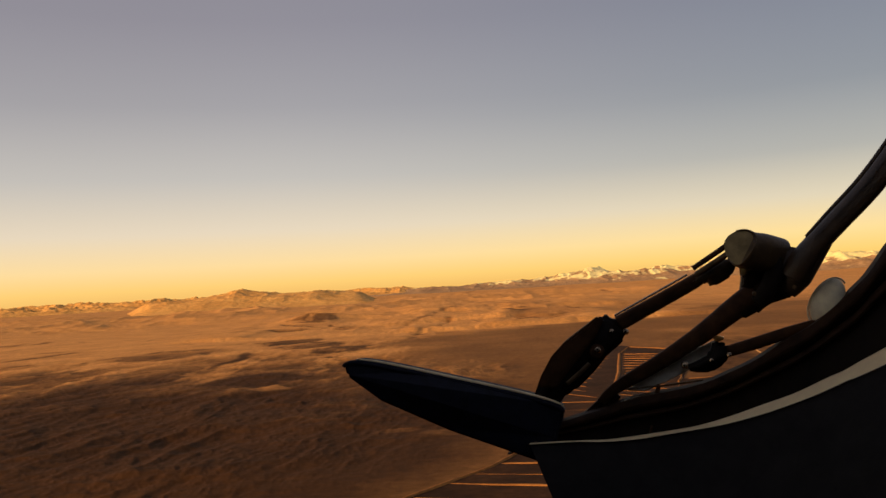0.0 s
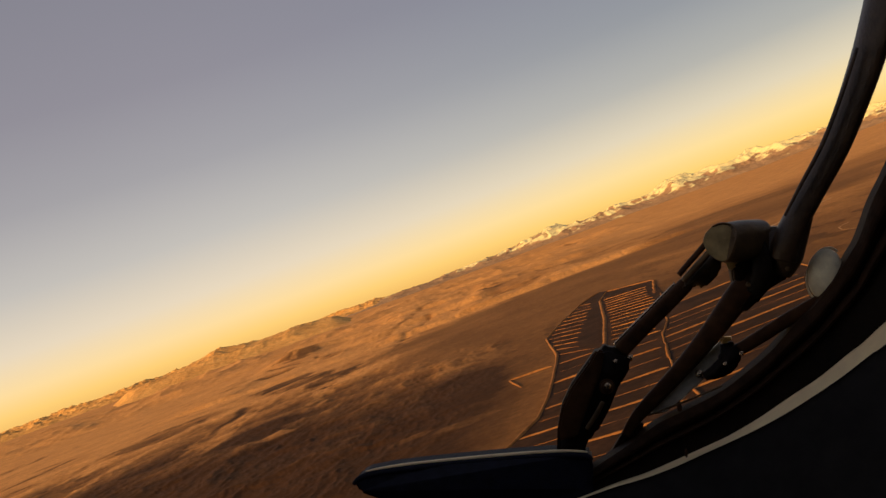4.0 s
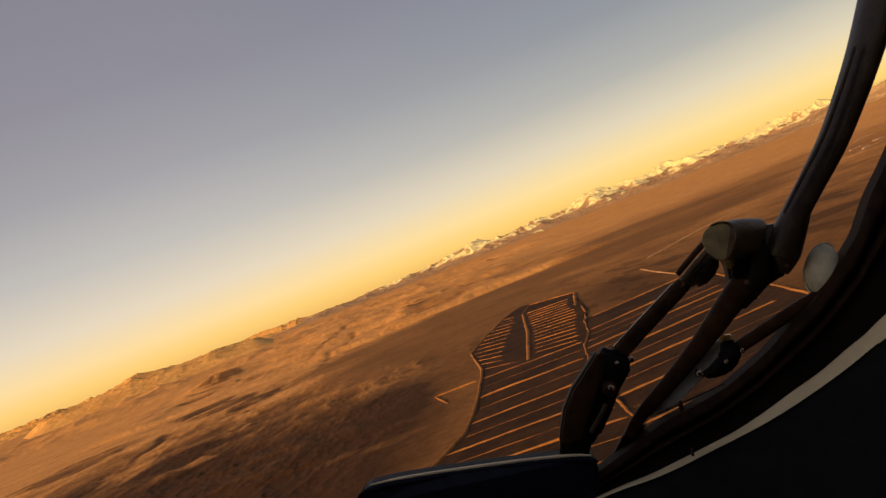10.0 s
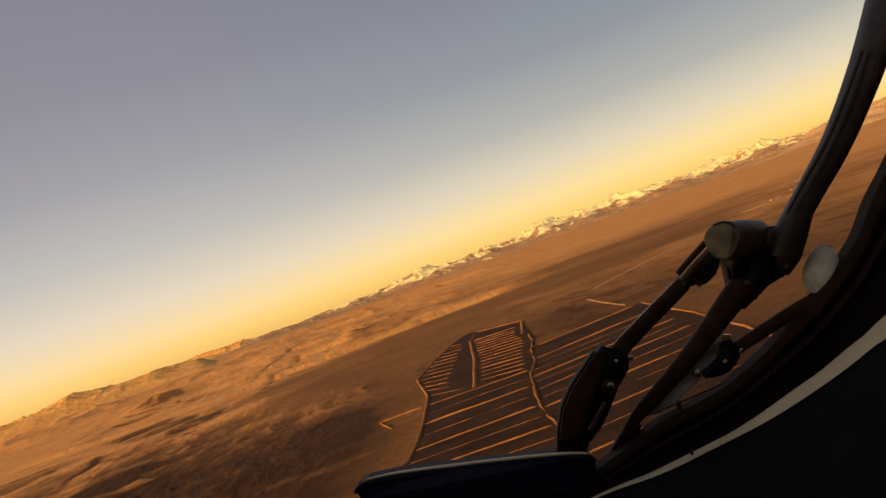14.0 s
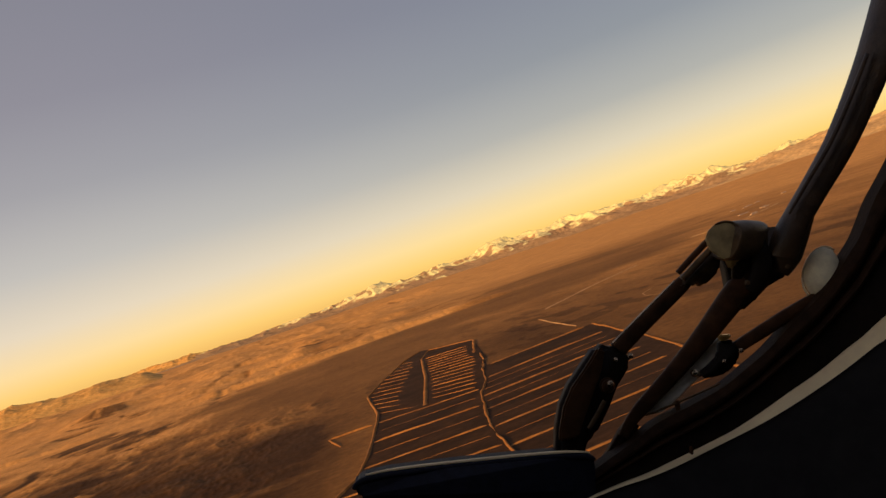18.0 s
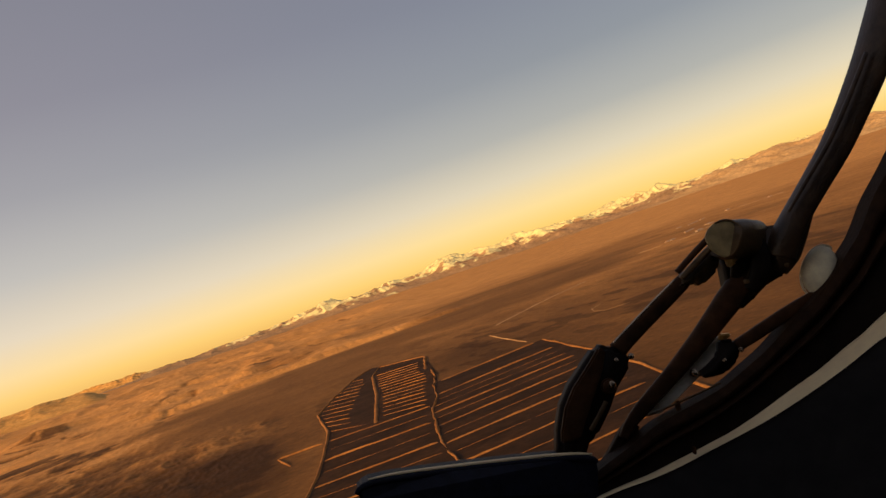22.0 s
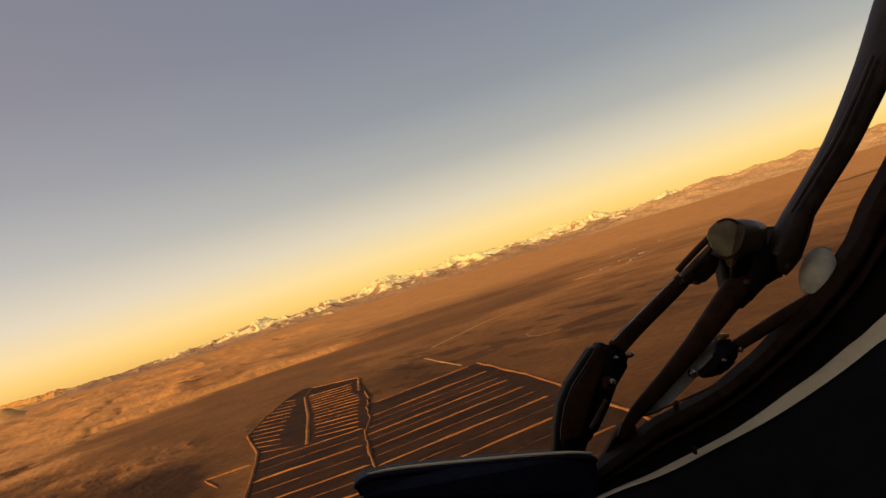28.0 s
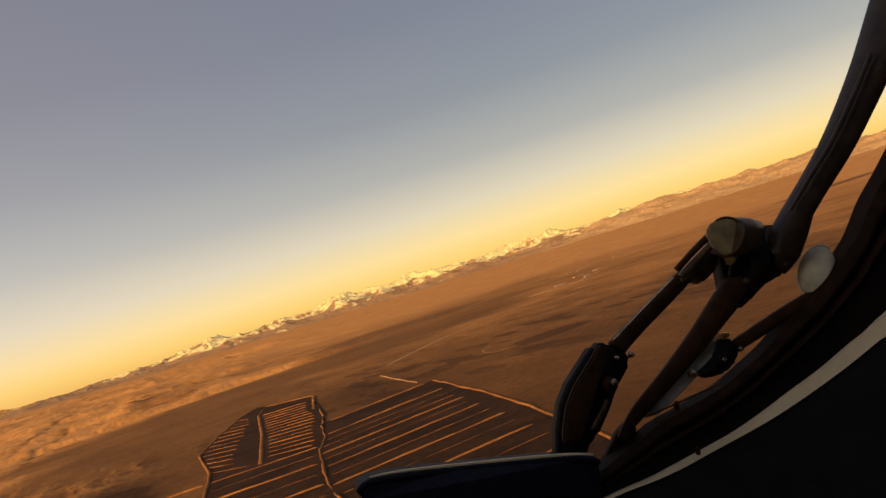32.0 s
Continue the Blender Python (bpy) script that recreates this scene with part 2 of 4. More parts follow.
# ---- the plain ----
OUTER = [(-17.4, 157.7), (-4.5, 174.4), (8.3, 192.2), (16.9, 208.8), (24.3, 235.4), (31.4, 267.6), (36.7, 292.5), (40.5, 312.4), 
    (46.4, 374.1), (59.6, 416.0), (69.9, 443.6), (87.0, 490.2), (105.2, 523.6)]
INNER = [(53.8, 289.1), (73.5, 372.6), (92.6, 464.4)]
INNER_TOP = [(92.6, 464.4), (106.9, 508.1), (126.6, 472.2)]
CROOKED = [(105.3, 390.2), (97.5, 357.7), (87.0, 325.9), (77.5, 290.8), (70.3, 272.8), (64.6, 253.9), (59.5, 234.4), (55.1, 216.8), (51.2, 197.9), (47.9, 176.9), (44.5, 158.1), (41.2, 142.5)]
CROOKED_TOP = [(126.6, 472.2), (116.2, 437.2), (106.0, 401.4)]
EAST = [(161.3, 434.1), (152.4, 390.9), (144.5, 344.1), (138.6, 314.1), (133.3, 293.7), (127.2, 263.4), (119.7, 234.6), (112.0, 205.3), (104.9, 182.3), (97.3, 155.0), (89.5, 131.7)]
FIELD = OUTER + [(126.5, 473.5), (106.8, 389.7), (92.0, 336.5), (144.5, 344.1), (138.6, 314.1), (133.3, 293.7), (127.2, 263.4), (119.7, 234.6), (112.0, 205.3),
                 (104.9, 182.3), (97.3, 155.0), (86.3, 121.6), (45.3, 119.8), (2.9, 133.6)]


def inside(x, y, poly):
    hit = np.zeros(x.shape, bool)
    for (x0, y0), (x1, y1) in zip(poly, poly[1:] + poly[:1]):
        if y0 != y1:
            hit ^= ((y0 > y) != (y1 > y)) & (x < (x1 - x0) * (y - y0) / (y1 - y0) + x0)
    return hit


def near_field(x, y, reach):
    """1 in the field of ponds, falling to 0 at reach metres from its edge."""
    d = np.full(x.shape, 1e9)
    for (x0, y0), (x1, y1) in zip(FIELD, FIELD[1:] + FIELD[:1]):
        ux, uy = x1 - x0, y1 - y0
        k = np.clip(((x - x0) * ux + (y - y0) * uy) / (ux * ux + uy * uy), 0, 1)
        d = np.minimum(d, np.hypot(x - x0 - k * ux, y - y0 - k * uy))
    return np.where(inside(x, y, FIELD), 1.0, 1 - step(1, reach, d))


def west_of_ponds(x, y):
    edge = np.interp(y, [p[1] for p in OUTER], [p[0] for p in OUTER])
    return step(6, 45, edge - x + np.maximum(0, 20 - 0.05 * y))


BELT = [(-60, 700), (-25, 560), (20, 470), (52, 432), (92, 525), (130, 560), (175, 640), (250, 628), (290, 612), (338, 650), (480, 810), (800, 1250), (560, 1240), (400, 1190), (290, 1080),
        (205, 872), (100, 838), (0, 815), (-45, 755)]   # the smooth brown flat between the ponds and the scarp


def edge_distance(x, y, poly):
    """Distance to the edge of a closed polygon: negative inside it."""
    d = np.full(x.shape, 1e9)
    for (x0, y0), (x1, y1) in zip(poly, poly[1:] + poly[:1]):
        ux, uy = x1 - x0, y1 - y0
        k = np.clip(((x - x0) * ux + (y - y0) * uy) / (ux * ux + uy * uy), 0, 1)
        d = np.minimum(d, np.hypot(x - x0 - k * ux, y - y0 - k * uy))
    return np.where(inside(x, y, poly), -d, d)


def scarp_line(x, y):
    bend = 838 + 0.10 * np.clip(x, -250, 400) + 0.35 * np.clip(-x - 30, 0, 250)
    return bend + 60 * (fbm(x, y * 0.2, 210, 4, 40) - 0.5) + 40 * (ridged(x * 0.8 + 40 * fbm(x, y, 120, 3, 46), y * 0.5, 110, 6, 44, 0.62) - 0.5)


WASHES = [[(-62, 924), (-38, 1097), (5, 1459), (35, 1518)], [(-32, 751), (-20, 897), (-3, 1012), (20, 1279)],
          [(-236, 1234), (-177, 1128), (-129, 1057)], [(30, 1000), (67, 1008), (105, 1000)], [(-58, 2356), (177, 4416), (484, 4053), (506, 2533)],
          [(-210, 1696), (-133, 1624), (-113, 2263)], [(113, 942), (139, 957), (169, 987)]]   # dry washes cut along the scarp


def line_distance(x, y, line):
    d = np.full(x.shape, 1e9)
    for (x0, y0), (x1, y1) in zip(line, line[1:]):
        ux, uy = x1 - x0, y1 - y0
        k = np.clip(((x - x0) * ux + (y - y0) * uy) / (ux * ux + uy * uy), 0, 1)
        d = np.minimum(d, np.hypot(x - x0 - k * ux, y - y0 - k * uy))
    return d


def washes(x, y):
    """1 in the bed of a dry wash, falling to 0 beside it."""
    u, v = x + 12 * (fbm(x, y, 45, 4, 141) - 0.5), y + 30 * (fbm(x, y, 70, 4, 142) - 0.5)
    d = np.minimum.reduce([line_distance(u, v, line) for line in WASHES])
    return np.exp(-(d / (1.0 + 0.0045 * np.hypot(x, y))) ** 2) * (0.35 + 0.65 * step(0.38, 0.55, fbm(x, y, 50, 3, 143)))


def drainage(x, y):
    """Branching crests and gullies of the worn ground: 1 on a crest, 0 in a gully."""
    u, v = x + 22 * fbm(x, y, 70, 4, 31), y + 30 * fbm(x, y, 90, 4, 33)
    return 0.62 * ridged(u * 0.9, v * 0.55, 48, 7, 3, 0.62) + 0.38 * ridged(u - 0.2 * v, v * 0.5, 15, 5, 77, 0.6)


def height(x, y, crests=None):
    crests = drainage(x, y) if crests is None else crests
    r = np.hypot(x, y)
    rise = 33 * (np.clip(r - 1200, 0, 2800) / 2800) ** 2
    flat = 1 - near_field(x, y, 60)
    belt = 1 - step(-45, 35, edge_distance(x, y, BELT) + 90 * (fbm(x, y, 80, 5, 36) - 0.5))
    west = west_of_ponds(x, y)
    badland = (west * (1 - step(650, 1000, r)) * (1 - 0.85 * belt) + 0.13 + 0.10 * step(420, 650, r)) * (1 - 0.75 * belt)
    z = badland * ((3.6 - 1.2 * step(350, 700, r)) * (crests - 0.45) + 1.2 * (fbm(x, y, 110, 3, 8) - 0.5))
    z = z + 0.5 * (fbm(x, y, 160, 4, 12) - 0.5)
    # two eroded scarps that cross the plain, with gullies cut into their faces
    d = y - scarp_line(x, y)
    along = step(-420, -150, x) * (1 - step(180, 420, x))
    rough = ridged(x * 0.8, y * 0.5, 55, 7, 50, 0.62)
    broken = step(0.36, 0.62, fbm(x, y * 0.4, 150, 4, 57))
    lift = (1.0 + 4.5 * broken) * step(0, 34, d) + (0.8 + 4 * step(0.4, 0.6, fbm(x, y * 0.4, 190, 4, 58))) * step(190, 250, d + 150 * (ridged(x, y, 150, 6, 52) - 0.5)) + 4.5 * step(460, 540, d + 200 * (ridged(x, y, 220, 6, 53) - 0.5))
    z = z + along * (1 - step(750, 1500, d)) * (lift + step(-10, 40, d) * 3.5 * (rough - 0.5) - 1.4 * step(0.42, 0.58, fbm(x, y, 70, 4, 59)) * np.exp(-((d - 175 - 150 * (fbm(x, y * 0.15, 120, 5, 51) - 0.5)) / 26) ** 2))
    z = z - 1.3 * washes(x, y)
    # a single cone of a hill with a dark flank
    z = z + 11 * np.exp(-(np.hypot(x + 215, (y - 1350) * 0.5) / 40) ** 1.6) * (0.85 + 0.3 * ridged(x, y, 30, 5, 56))
    # low broken hills further out
    band = step(1400, 1900, r) * (1 - step(2900, 3700, r)) * (1 - step(0.10, 0.45, np.arctan2(x, y)))
    z = z + band * 30 * np.maximum(0, ridged(x * 0.8, y * 0.6, 300, 8, 60, 0.5) - 0.40)
    z = z + step(900, 1800, r) * 6 * (fbm(x, y, 200, 5, 70) - 0.5)
    return rise + z * flat


def sand_with_haze(x, y, crests):
    r = np.hypot(x, y)
    west = west_of_ponds(x, y)
    d = y - scarp_line(x, y)
    belt = (1 - step(-45, 45, edge_distance(x, y, BELT) + 100 * (fbm(x, y, 80, 5, 36) - 0.5))) * (1 - 0.55 * step(800, 1150, r))
    # base tone pales with distance, as aerial haze would make it
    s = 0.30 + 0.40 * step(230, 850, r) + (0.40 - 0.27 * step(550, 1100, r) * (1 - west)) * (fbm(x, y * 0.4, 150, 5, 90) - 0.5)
    # worn crests are pale, gullies are dark
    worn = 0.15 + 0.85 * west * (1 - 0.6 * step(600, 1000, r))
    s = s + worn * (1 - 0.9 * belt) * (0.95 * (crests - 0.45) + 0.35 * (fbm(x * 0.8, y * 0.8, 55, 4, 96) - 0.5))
    # near left ground darkened in place of the windscreen's shaded lower corner
    s = s + 0.10 * west - 0.28 * west * (1 - step(150, 900, r)) - 0.24 * west * (1 - step(210, 400, r)) + 0.12 * west * step(600, 950, r) - 0.28 * step(0.02, 0.3, -x / np.maximum(y, 1)) * (1 - step(200, 850, r))
    along = step(-420, -150, x) * (1 - step(180, 420, x))
    broken = step(0.36, 0.62, fbm(x, y * 0.4, 150, 4, 57))
    # sunlit scarp faces painted pale, shadowed gully lines painted dark
    face = step(-10, 12, d) * (1 - step(80, 150, d + 70 * (fbm(x, y * 0.5, 60, 5, 47) - 0.5)))
    nick = step(0.72, 0.9, ridged(x + 0.15 * y, y * 0.35, 34, 4, 49, 0.6))
    gully = np.exp(-((d - 175 - 150 * (fbm(x, y * 0.15, 120, 5, 51) - 0.5)) / 26) ** 2) + 0.7 * np.exp(-((d - 330 - 220 * (fbm(x, y * 0.15, 160, 5, 54) - 0.5)) / 32) ** 2)
    s = s + along * (face * (0.15 + 0.44 * broken - 0.60 * nick) - 0.6 * gully * step(0.42, 0.58, fbm(x, y, 70, 4, 59)))
    s = s + along * (0.20 * step(-14, 14, d) - 0.14 * step(60, 190, d + 120 * (fbm(x, y, 110, 4, 41) - 0.5)) + 0.25 * (ridged(x, y, 42, 6, 50, 0.6) - 0.45) * step(0, 30, d))
    s = s + (0.41 + 0.22 * (fbm(x, y * 0.5, 120, 5, 93) - 0.5) - s) * belt * 0.88
    # ochre ground east of the ponds, flecked with scrub
    east = (1 - belt) * (1 - west) * step(330, 420, y + 0.4 * x) * (1 - step(900, 1400, r))
    s = s + east * (-0.06 - 0.17 * step(0.56, 0.70, fbm(x, y * 0.45, 13, 5, 98)) * (1 - step(480, 720, r)) + 0.26 * (fbm(x, y * 0.3, 60, 6, 94, 0.5) - 0.5))
    # dark scrub, fields and damp hollows; also the hill's shaded flank and shadow streak, painted in
    for cx, cy, ax, ay, dark in ((216, 356, 22, 16, 0.2), (1190, 960, 130, 60, 0.4), (-150, 805, 32, 50, 0.6), (-115, 725, 30, 48, 0.58), (-80, 655, 24, 40, 0.5), (-207, 1335, 40, 90, 0.62),
                                 (-98, 440, 22, 34, 0.4), (-26, 278, 11, 20, 0.4), (5, 318, 16, 50, 0.3), (-230, 700, 60, 70, 0.35), (420, 1050, 120, 90, 0.1)):
        q = np.hypot((x - cx) / ax, (y - cy) / ay) + 0.8 * (fbm(x, y, ax * 0.8, 5, 120) - 0.5)
        s = s - dark * (1 - step(0.75, 1.1, q))
    runnel = step(0.80, 0.95, ridged(x * 0.8 + 30 * fbm(x, y, 120, 3, 61), y * 0.35 + 30 * fbm(x, y, 90, 4, 62), 75, 3, 63, 0.5))
    s = s - 0.50 * runnel * (0.25 + 0.75 * np.maximum(west * (1 - belt), along * step(0, 40, d))) * step(380, 600, r) * (1 - step(1500, 2300, r)) * (1 - belt)
    streak = step(0.57, 0.66, fbm(x * 0.9, y * 0.25, 17, 5, 64, 0.6))
    s = s + (0.06 + 0.22 * west) * streak * (1 - belt) * step(300, 500, r) * (1 - step(1600, 2400, r))
    s = s - 0.6 * washes(x, y)
    # bare pale patches
    for cx, cy, ax, ay, pale in ((-640, 1330, 110, 190, 0.55), (-185, 985, 40, 60, 0.3), (-84, 388, 12, 9, 0.35), (-16, 250, 8, 5, 0.3), (-29, 291, 12, 6, 0.2), (0, 243, 10, 5, 0.2)):
        q = np.hypot((x - cx) / ax, (y - cy) / ay) + 0.9 * (fbm(x, y, ax * 0.7, 5, 130) - 0.5)
        s = s + pale * (1 - step(0.7, 1.1, q))
    s = s + (0.10 + 0.16 * west) * step(350, 600, r) * (1 - 0.7 * belt) * (fbm(x, y * 0.3, 18, 5, 99, 0.6) - 0.5)
    # far ground lightened further: horizon haze put into the soil colour
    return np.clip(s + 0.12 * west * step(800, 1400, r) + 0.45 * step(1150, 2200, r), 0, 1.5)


front = np.radians(np.arange(-44, 62, 0.075))
back = np.radians(np.arange(64, 314, 4.0))
az = np.concatenate([front, back])
rad = np.concatenate([[0.5, 60, 120], np.geomspace(150, 4900, 620)])
A, R = np.meshgrid(az, rad)
GX, GY = np.sin(A) * R, np.cos(A) * R
CRESTS = drainage(GX, GY)
GZ = height(GX, GY, CRESTS)
quads = grid_quads(len(rad), len(az), True)[:, ::-1]
ground = sheet("ground", np.stack([GX, GY, GZ], -1).reshape(-1, 3), quads, M_GROUND)
sand_haze = ground.data.attributes.new("sand_haze", "FLOAT", "POINT")
sand_haze.data.foreach_set("value", sand_with_haze(GX, GY, CRESTS).astype(np.float32).ravel())
tagged(ground, "dry ochre desert plain with eroded ridges and gullies", "ground", kind="structure")


# ---- mountains ----
def mountain_range(name, az0, az1, r0, r1, tops, mat, label, size, seed, rough=1.0):
    """A range over the given bearings and distances. tops: bearing, elevation of the skyline (degrees)."""
    n, k = int((az1 - az0) / 0.06), 80
    a, q = np.meshgrid(np.radians(np.linspace(az0, az1, n)), np.linspace(0, 1, k))
    r = r0 + (r1 - r0) * q
    x, y = np.sin(a) * r, np.cos(a) * r
    el = np.interp(np.degrees(a), [t[0] for t in tops], [t[1] for t in tops])
    rm = r0 + (r1 - r0) * 0.6
    top = 40 + rm * np.tan(np.radians(el))
    base = 33 * (np.clip(r - 1200, 0, 2800) / 2800) ** 2 - 5
    foot = 33 * (np.clip(rm - 1200, 0, 2800) / 2800) ** 2
    body = np.sin(np.clip(q / 0.62, 0, 1) * np.pi / 2) ** 1.4 * (1 - step(0.66, 1.0, q) * 0.9)
    ends = step(0, 0.12, (np.degrees(a) - az0) / (az1 - az0)) * step(0, 0.12, (az1 - np.degrees(a)) / (az1 - az0))
    crag = 0.84 + 1.05 * rough * (ridged(x, y, size, 8, seed, 0.55) - 0.45) + 0.2 * (fbm(x, y, size * 2.2, 3, seed + 9) - 0.5)
    z = base + (top - foot) * body * crag * ends
    z = np.where(q >= 0.999, 0.0, z)
    ob = sheet(name, np.stack([x, y, z], -1).reshape(-1, 3), grid_quads(k, n)[:, ::-1], mat)
    return tagged(ob, label, "mountains", kind="structure")


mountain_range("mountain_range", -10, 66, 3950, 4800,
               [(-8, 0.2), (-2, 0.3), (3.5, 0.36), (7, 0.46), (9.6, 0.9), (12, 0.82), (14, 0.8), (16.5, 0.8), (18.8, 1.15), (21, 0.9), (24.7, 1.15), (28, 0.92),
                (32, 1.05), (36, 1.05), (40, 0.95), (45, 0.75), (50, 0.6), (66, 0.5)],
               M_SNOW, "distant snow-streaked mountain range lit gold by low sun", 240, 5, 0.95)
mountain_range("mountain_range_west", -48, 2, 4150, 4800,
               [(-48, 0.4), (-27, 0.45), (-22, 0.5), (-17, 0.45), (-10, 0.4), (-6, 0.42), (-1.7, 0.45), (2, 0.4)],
               M_HAZE_GOLD, "low far hills of bare rock coloured as in golden haze", 150, 15)
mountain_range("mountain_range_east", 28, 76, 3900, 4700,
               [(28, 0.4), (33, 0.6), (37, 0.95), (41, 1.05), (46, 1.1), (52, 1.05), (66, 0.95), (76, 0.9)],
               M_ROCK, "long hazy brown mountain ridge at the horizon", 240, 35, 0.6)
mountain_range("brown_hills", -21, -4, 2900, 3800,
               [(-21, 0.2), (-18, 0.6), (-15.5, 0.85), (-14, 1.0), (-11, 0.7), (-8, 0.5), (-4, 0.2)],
               M_HAZE_GOLD, "bare brown rocky hills coloured as in golden haze, standing before the mountains", 330, 25, 0.6)


# ---- embankments and ponds ----
def berm(name, line, width, tall, label, seed, wobble=0.25, mat=None, group="earth embankments of the pond field"):
    """A bank of heaped earth along a line: battered sides, a worn uneven crest."""
    pts = []
    for (x0, y0), (x1, y1) in zip(line, line[1:]):
        n = max(2, int(math.hypot(x1 - x0, y1 - y0) / 1.8))
        pts += [(x0 + (x1 - x0) * i / n, y0 + (y1 - y0) * i / n) for i in range(n)]
    pts = np.array(pts + [line[-1]], float)
    d = np.gradient(pts, axis=0)
    d /= np.linalg.norm(d, axis=1)[:, None] + 1e-9
    side = np.stack([d[:, 1], -d[:, 0]], 1)
    rng = np.random.RandomState(seed)
    across = np.array([-1.0, -0.62, -0.36, 0.0, 0.36, 0.62, 1.0])
    up = np.array([-0.12, 0.5, 0.93, 1.0, 0.93, 0.5, -0.12])
    m = len(pts)
    rough = lambda: np.convolve(rng.normal(0, 1, m + 4), np.ones(5) / 5, "valid") * 2.2
    shift, wide = rough() * wobble * width * 0.25, 1 + rough() * wobble * 0.5
    crest = np.clip(1 + rough() * wobble * 0.6, 0.3, 1.6)
    crest[0] = crest[-1] = 0.15
    off = across[None] * width * 0.5 * np.clip(wide, 0.5, 1.6)[:, None] + shift[:, None]
    xy = pts[:, None] + side[:, None] * off[..., None]
    z = up[None] * tall * crest[:, None] * (1 + rng.normal(0, 0.12 * wobble * 2, (m, 7)) * (np.abs(across) < 0.9))
    z = z + height(xy[..., 0], xy[..., 1])
    ob = sheet(name, np.concatenate([xy, z[..., None]], -1).reshape(-1, 3), grid_quads(m, 7), mat or M_DYKE)
    return tagged(ob, label, "embankment", group)


bed_bm = bmesh.new()
bed_face = bed_bm.faces.new([bed_bm.verts.new((x, y, 0.12)) for x, y in FIELD])
bmesh.ops.triangulate(bed_bm, faces=[bed_face])
pond_bed = part("pond_bed", bed_bm, M_BED, None)
if pond_bed.data.polygons[0].normal.z < 0:
    pond_bed.data.flip_normals()
tagged(pond_bed, "dark damp mud floor of the embanked ponds", "field", kind="structure")

berm("outer_embankment", OUTER, 1.25, 0.5, "narrow earth embankment along the edge of the ponds", 1, 0.2)
berm("inner_embankment", INNER, 2.0, 0.5, "broad straight earth embankment between two rows of ponds", 2, 0.12)
berm("inner_embankment", INNER_TOP, 1.0, 0.5, "thin earth embankment closing the end of the ponds", 3)
berm("crooked_embankment", CROOKED, 0.9, 0.42, "crooked worn earth embankment with lumpy crest", 4, 0.7)
berm("crooked_embankment", CROOKED_TOP, 1.8, 0.7, "broad lumpy earth embankment at the end of the ponds", 5, 0.6)
berm("east_embankment", EAST[2:], 1.2, 0.5, "earth embankment beside open desert", 6, 0.3)
berm("spur_embankment", [(34.6, 289.3), (19.3, 291.8)], 1.3, 0.6, "short earth spur outside the outer embankment", 7)
berm("spur_embankment", [(19.3, 291.8), (20.8, 268.0)], 0.9, 0.4, "low earth spur outside the outer embankment", 8)


# low banks: x, y of one end, x, y of the other (and the width)
RUNGS_WEST = [(42.0, 327.6, 53.9, 305.6), (43.4, 341.7, 56.4, 319.6), (44.7, 356.0, 59.0, 333.8), (46.1, 370.4, 63.4, 347.4), (49.5, 383.8, 66.1, 362.0), 
    (53.7, 397.2, 68.8, 376.7), (57.9, 410.7, 73.3, 390.9), (62.6, 424.1, 75.9, 406.1), (67.7, 437.7, 78.7, 421.4), (72.8, 451.3, 83.3, 436.1), 
    (77.9, 465.3, 86.0, 451.6), (83.1, 479.4, 88.6, 467.3)]
RUNGS_EAST = [(58.2, 299.9, 72.3, 286.4), (60.8, 310.4, 75.8, 296.5), (63.3, 321.0, 78.7, 307.1), (65.8, 331.9, 81.6, 317.8), (68.4, 342.9, 84.6, 328.7), 
    (70.9, 354.1, 88.2, 339.5), (73.5, 365.4, 91.9, 350.6), (75.9, 376.9, 95.4, 362.0), (78.3, 388.4, 98.3, 373.6), (80.7, 400.2, 101.1, 385.5), 
    (83.2, 411.9, 102.9, 398.0), (85.6, 423.9, 105.4, 410.2), (88.1, 435.8, 108.9, 422.3), (90.6, 447.9, 112.3, 434.6), (93.1, 460.0, 116.0, 446.9)]
STRIPS_WEST = [(40.3, 311.3, 53.1, 291.0, 1.8), (36.3, 288.2, 71.3, 278.3, 3.2), (32.5, 270.6, 66.5, 263.0, 1.6), (28.6, 253.0, 61.8, 246.7, 4.0), (24.6, 235.4, 57.5, 230.2, 1.6),
    (20.3, 218.9, 53.7, 213.7, 4.0), (15.9, 205.8, 50.9, 199.1, 1.5), (9.9, 195.1, 48.6, 185.4, 3.8), (3.4, 185.7, 46.8, 172.8, 1.5), (-2.0, 178.2, 44.6, 161.3, 3.4), (-9.5, 167.9, 42.3, 148.8, 1.6),
    (-15.4, 159.4, 39.6, 137.4, 3.0)]
STRIPS_EAST = [(92.3, 334.1, 139.9, 342.2, 4.6), (80.4, 299.1, 132.6, 307.1, 4.4), (75.3, 286.1, 128.3, 291.7, 1.6), (70.7, 274.1, 125.1, 279.4, 1.8), (66.5, 260.9, 121.9, 267.0, 4.2), (63.3, 249.6, 118.2, 254.8, 1.5),
    (60.1, 236.2, 115.0, 242.4, 3.8), (56.8, 221.7, 111.2, 227.0, 1.6), (53.6, 208.3, 107.5, 212.6, 3.8), (51.1, 194.7, 103.7, 198.2, 1.6), (48.5, 181.1, 100.0, 184.9, 3.8), (46.2, 166.4, 96.3, 170.5, 1.6),
    (43.4, 151.8, 91.6, 155.2, 3.8), (41.2, 140.3, 87.8, 140.8, 1.6)]
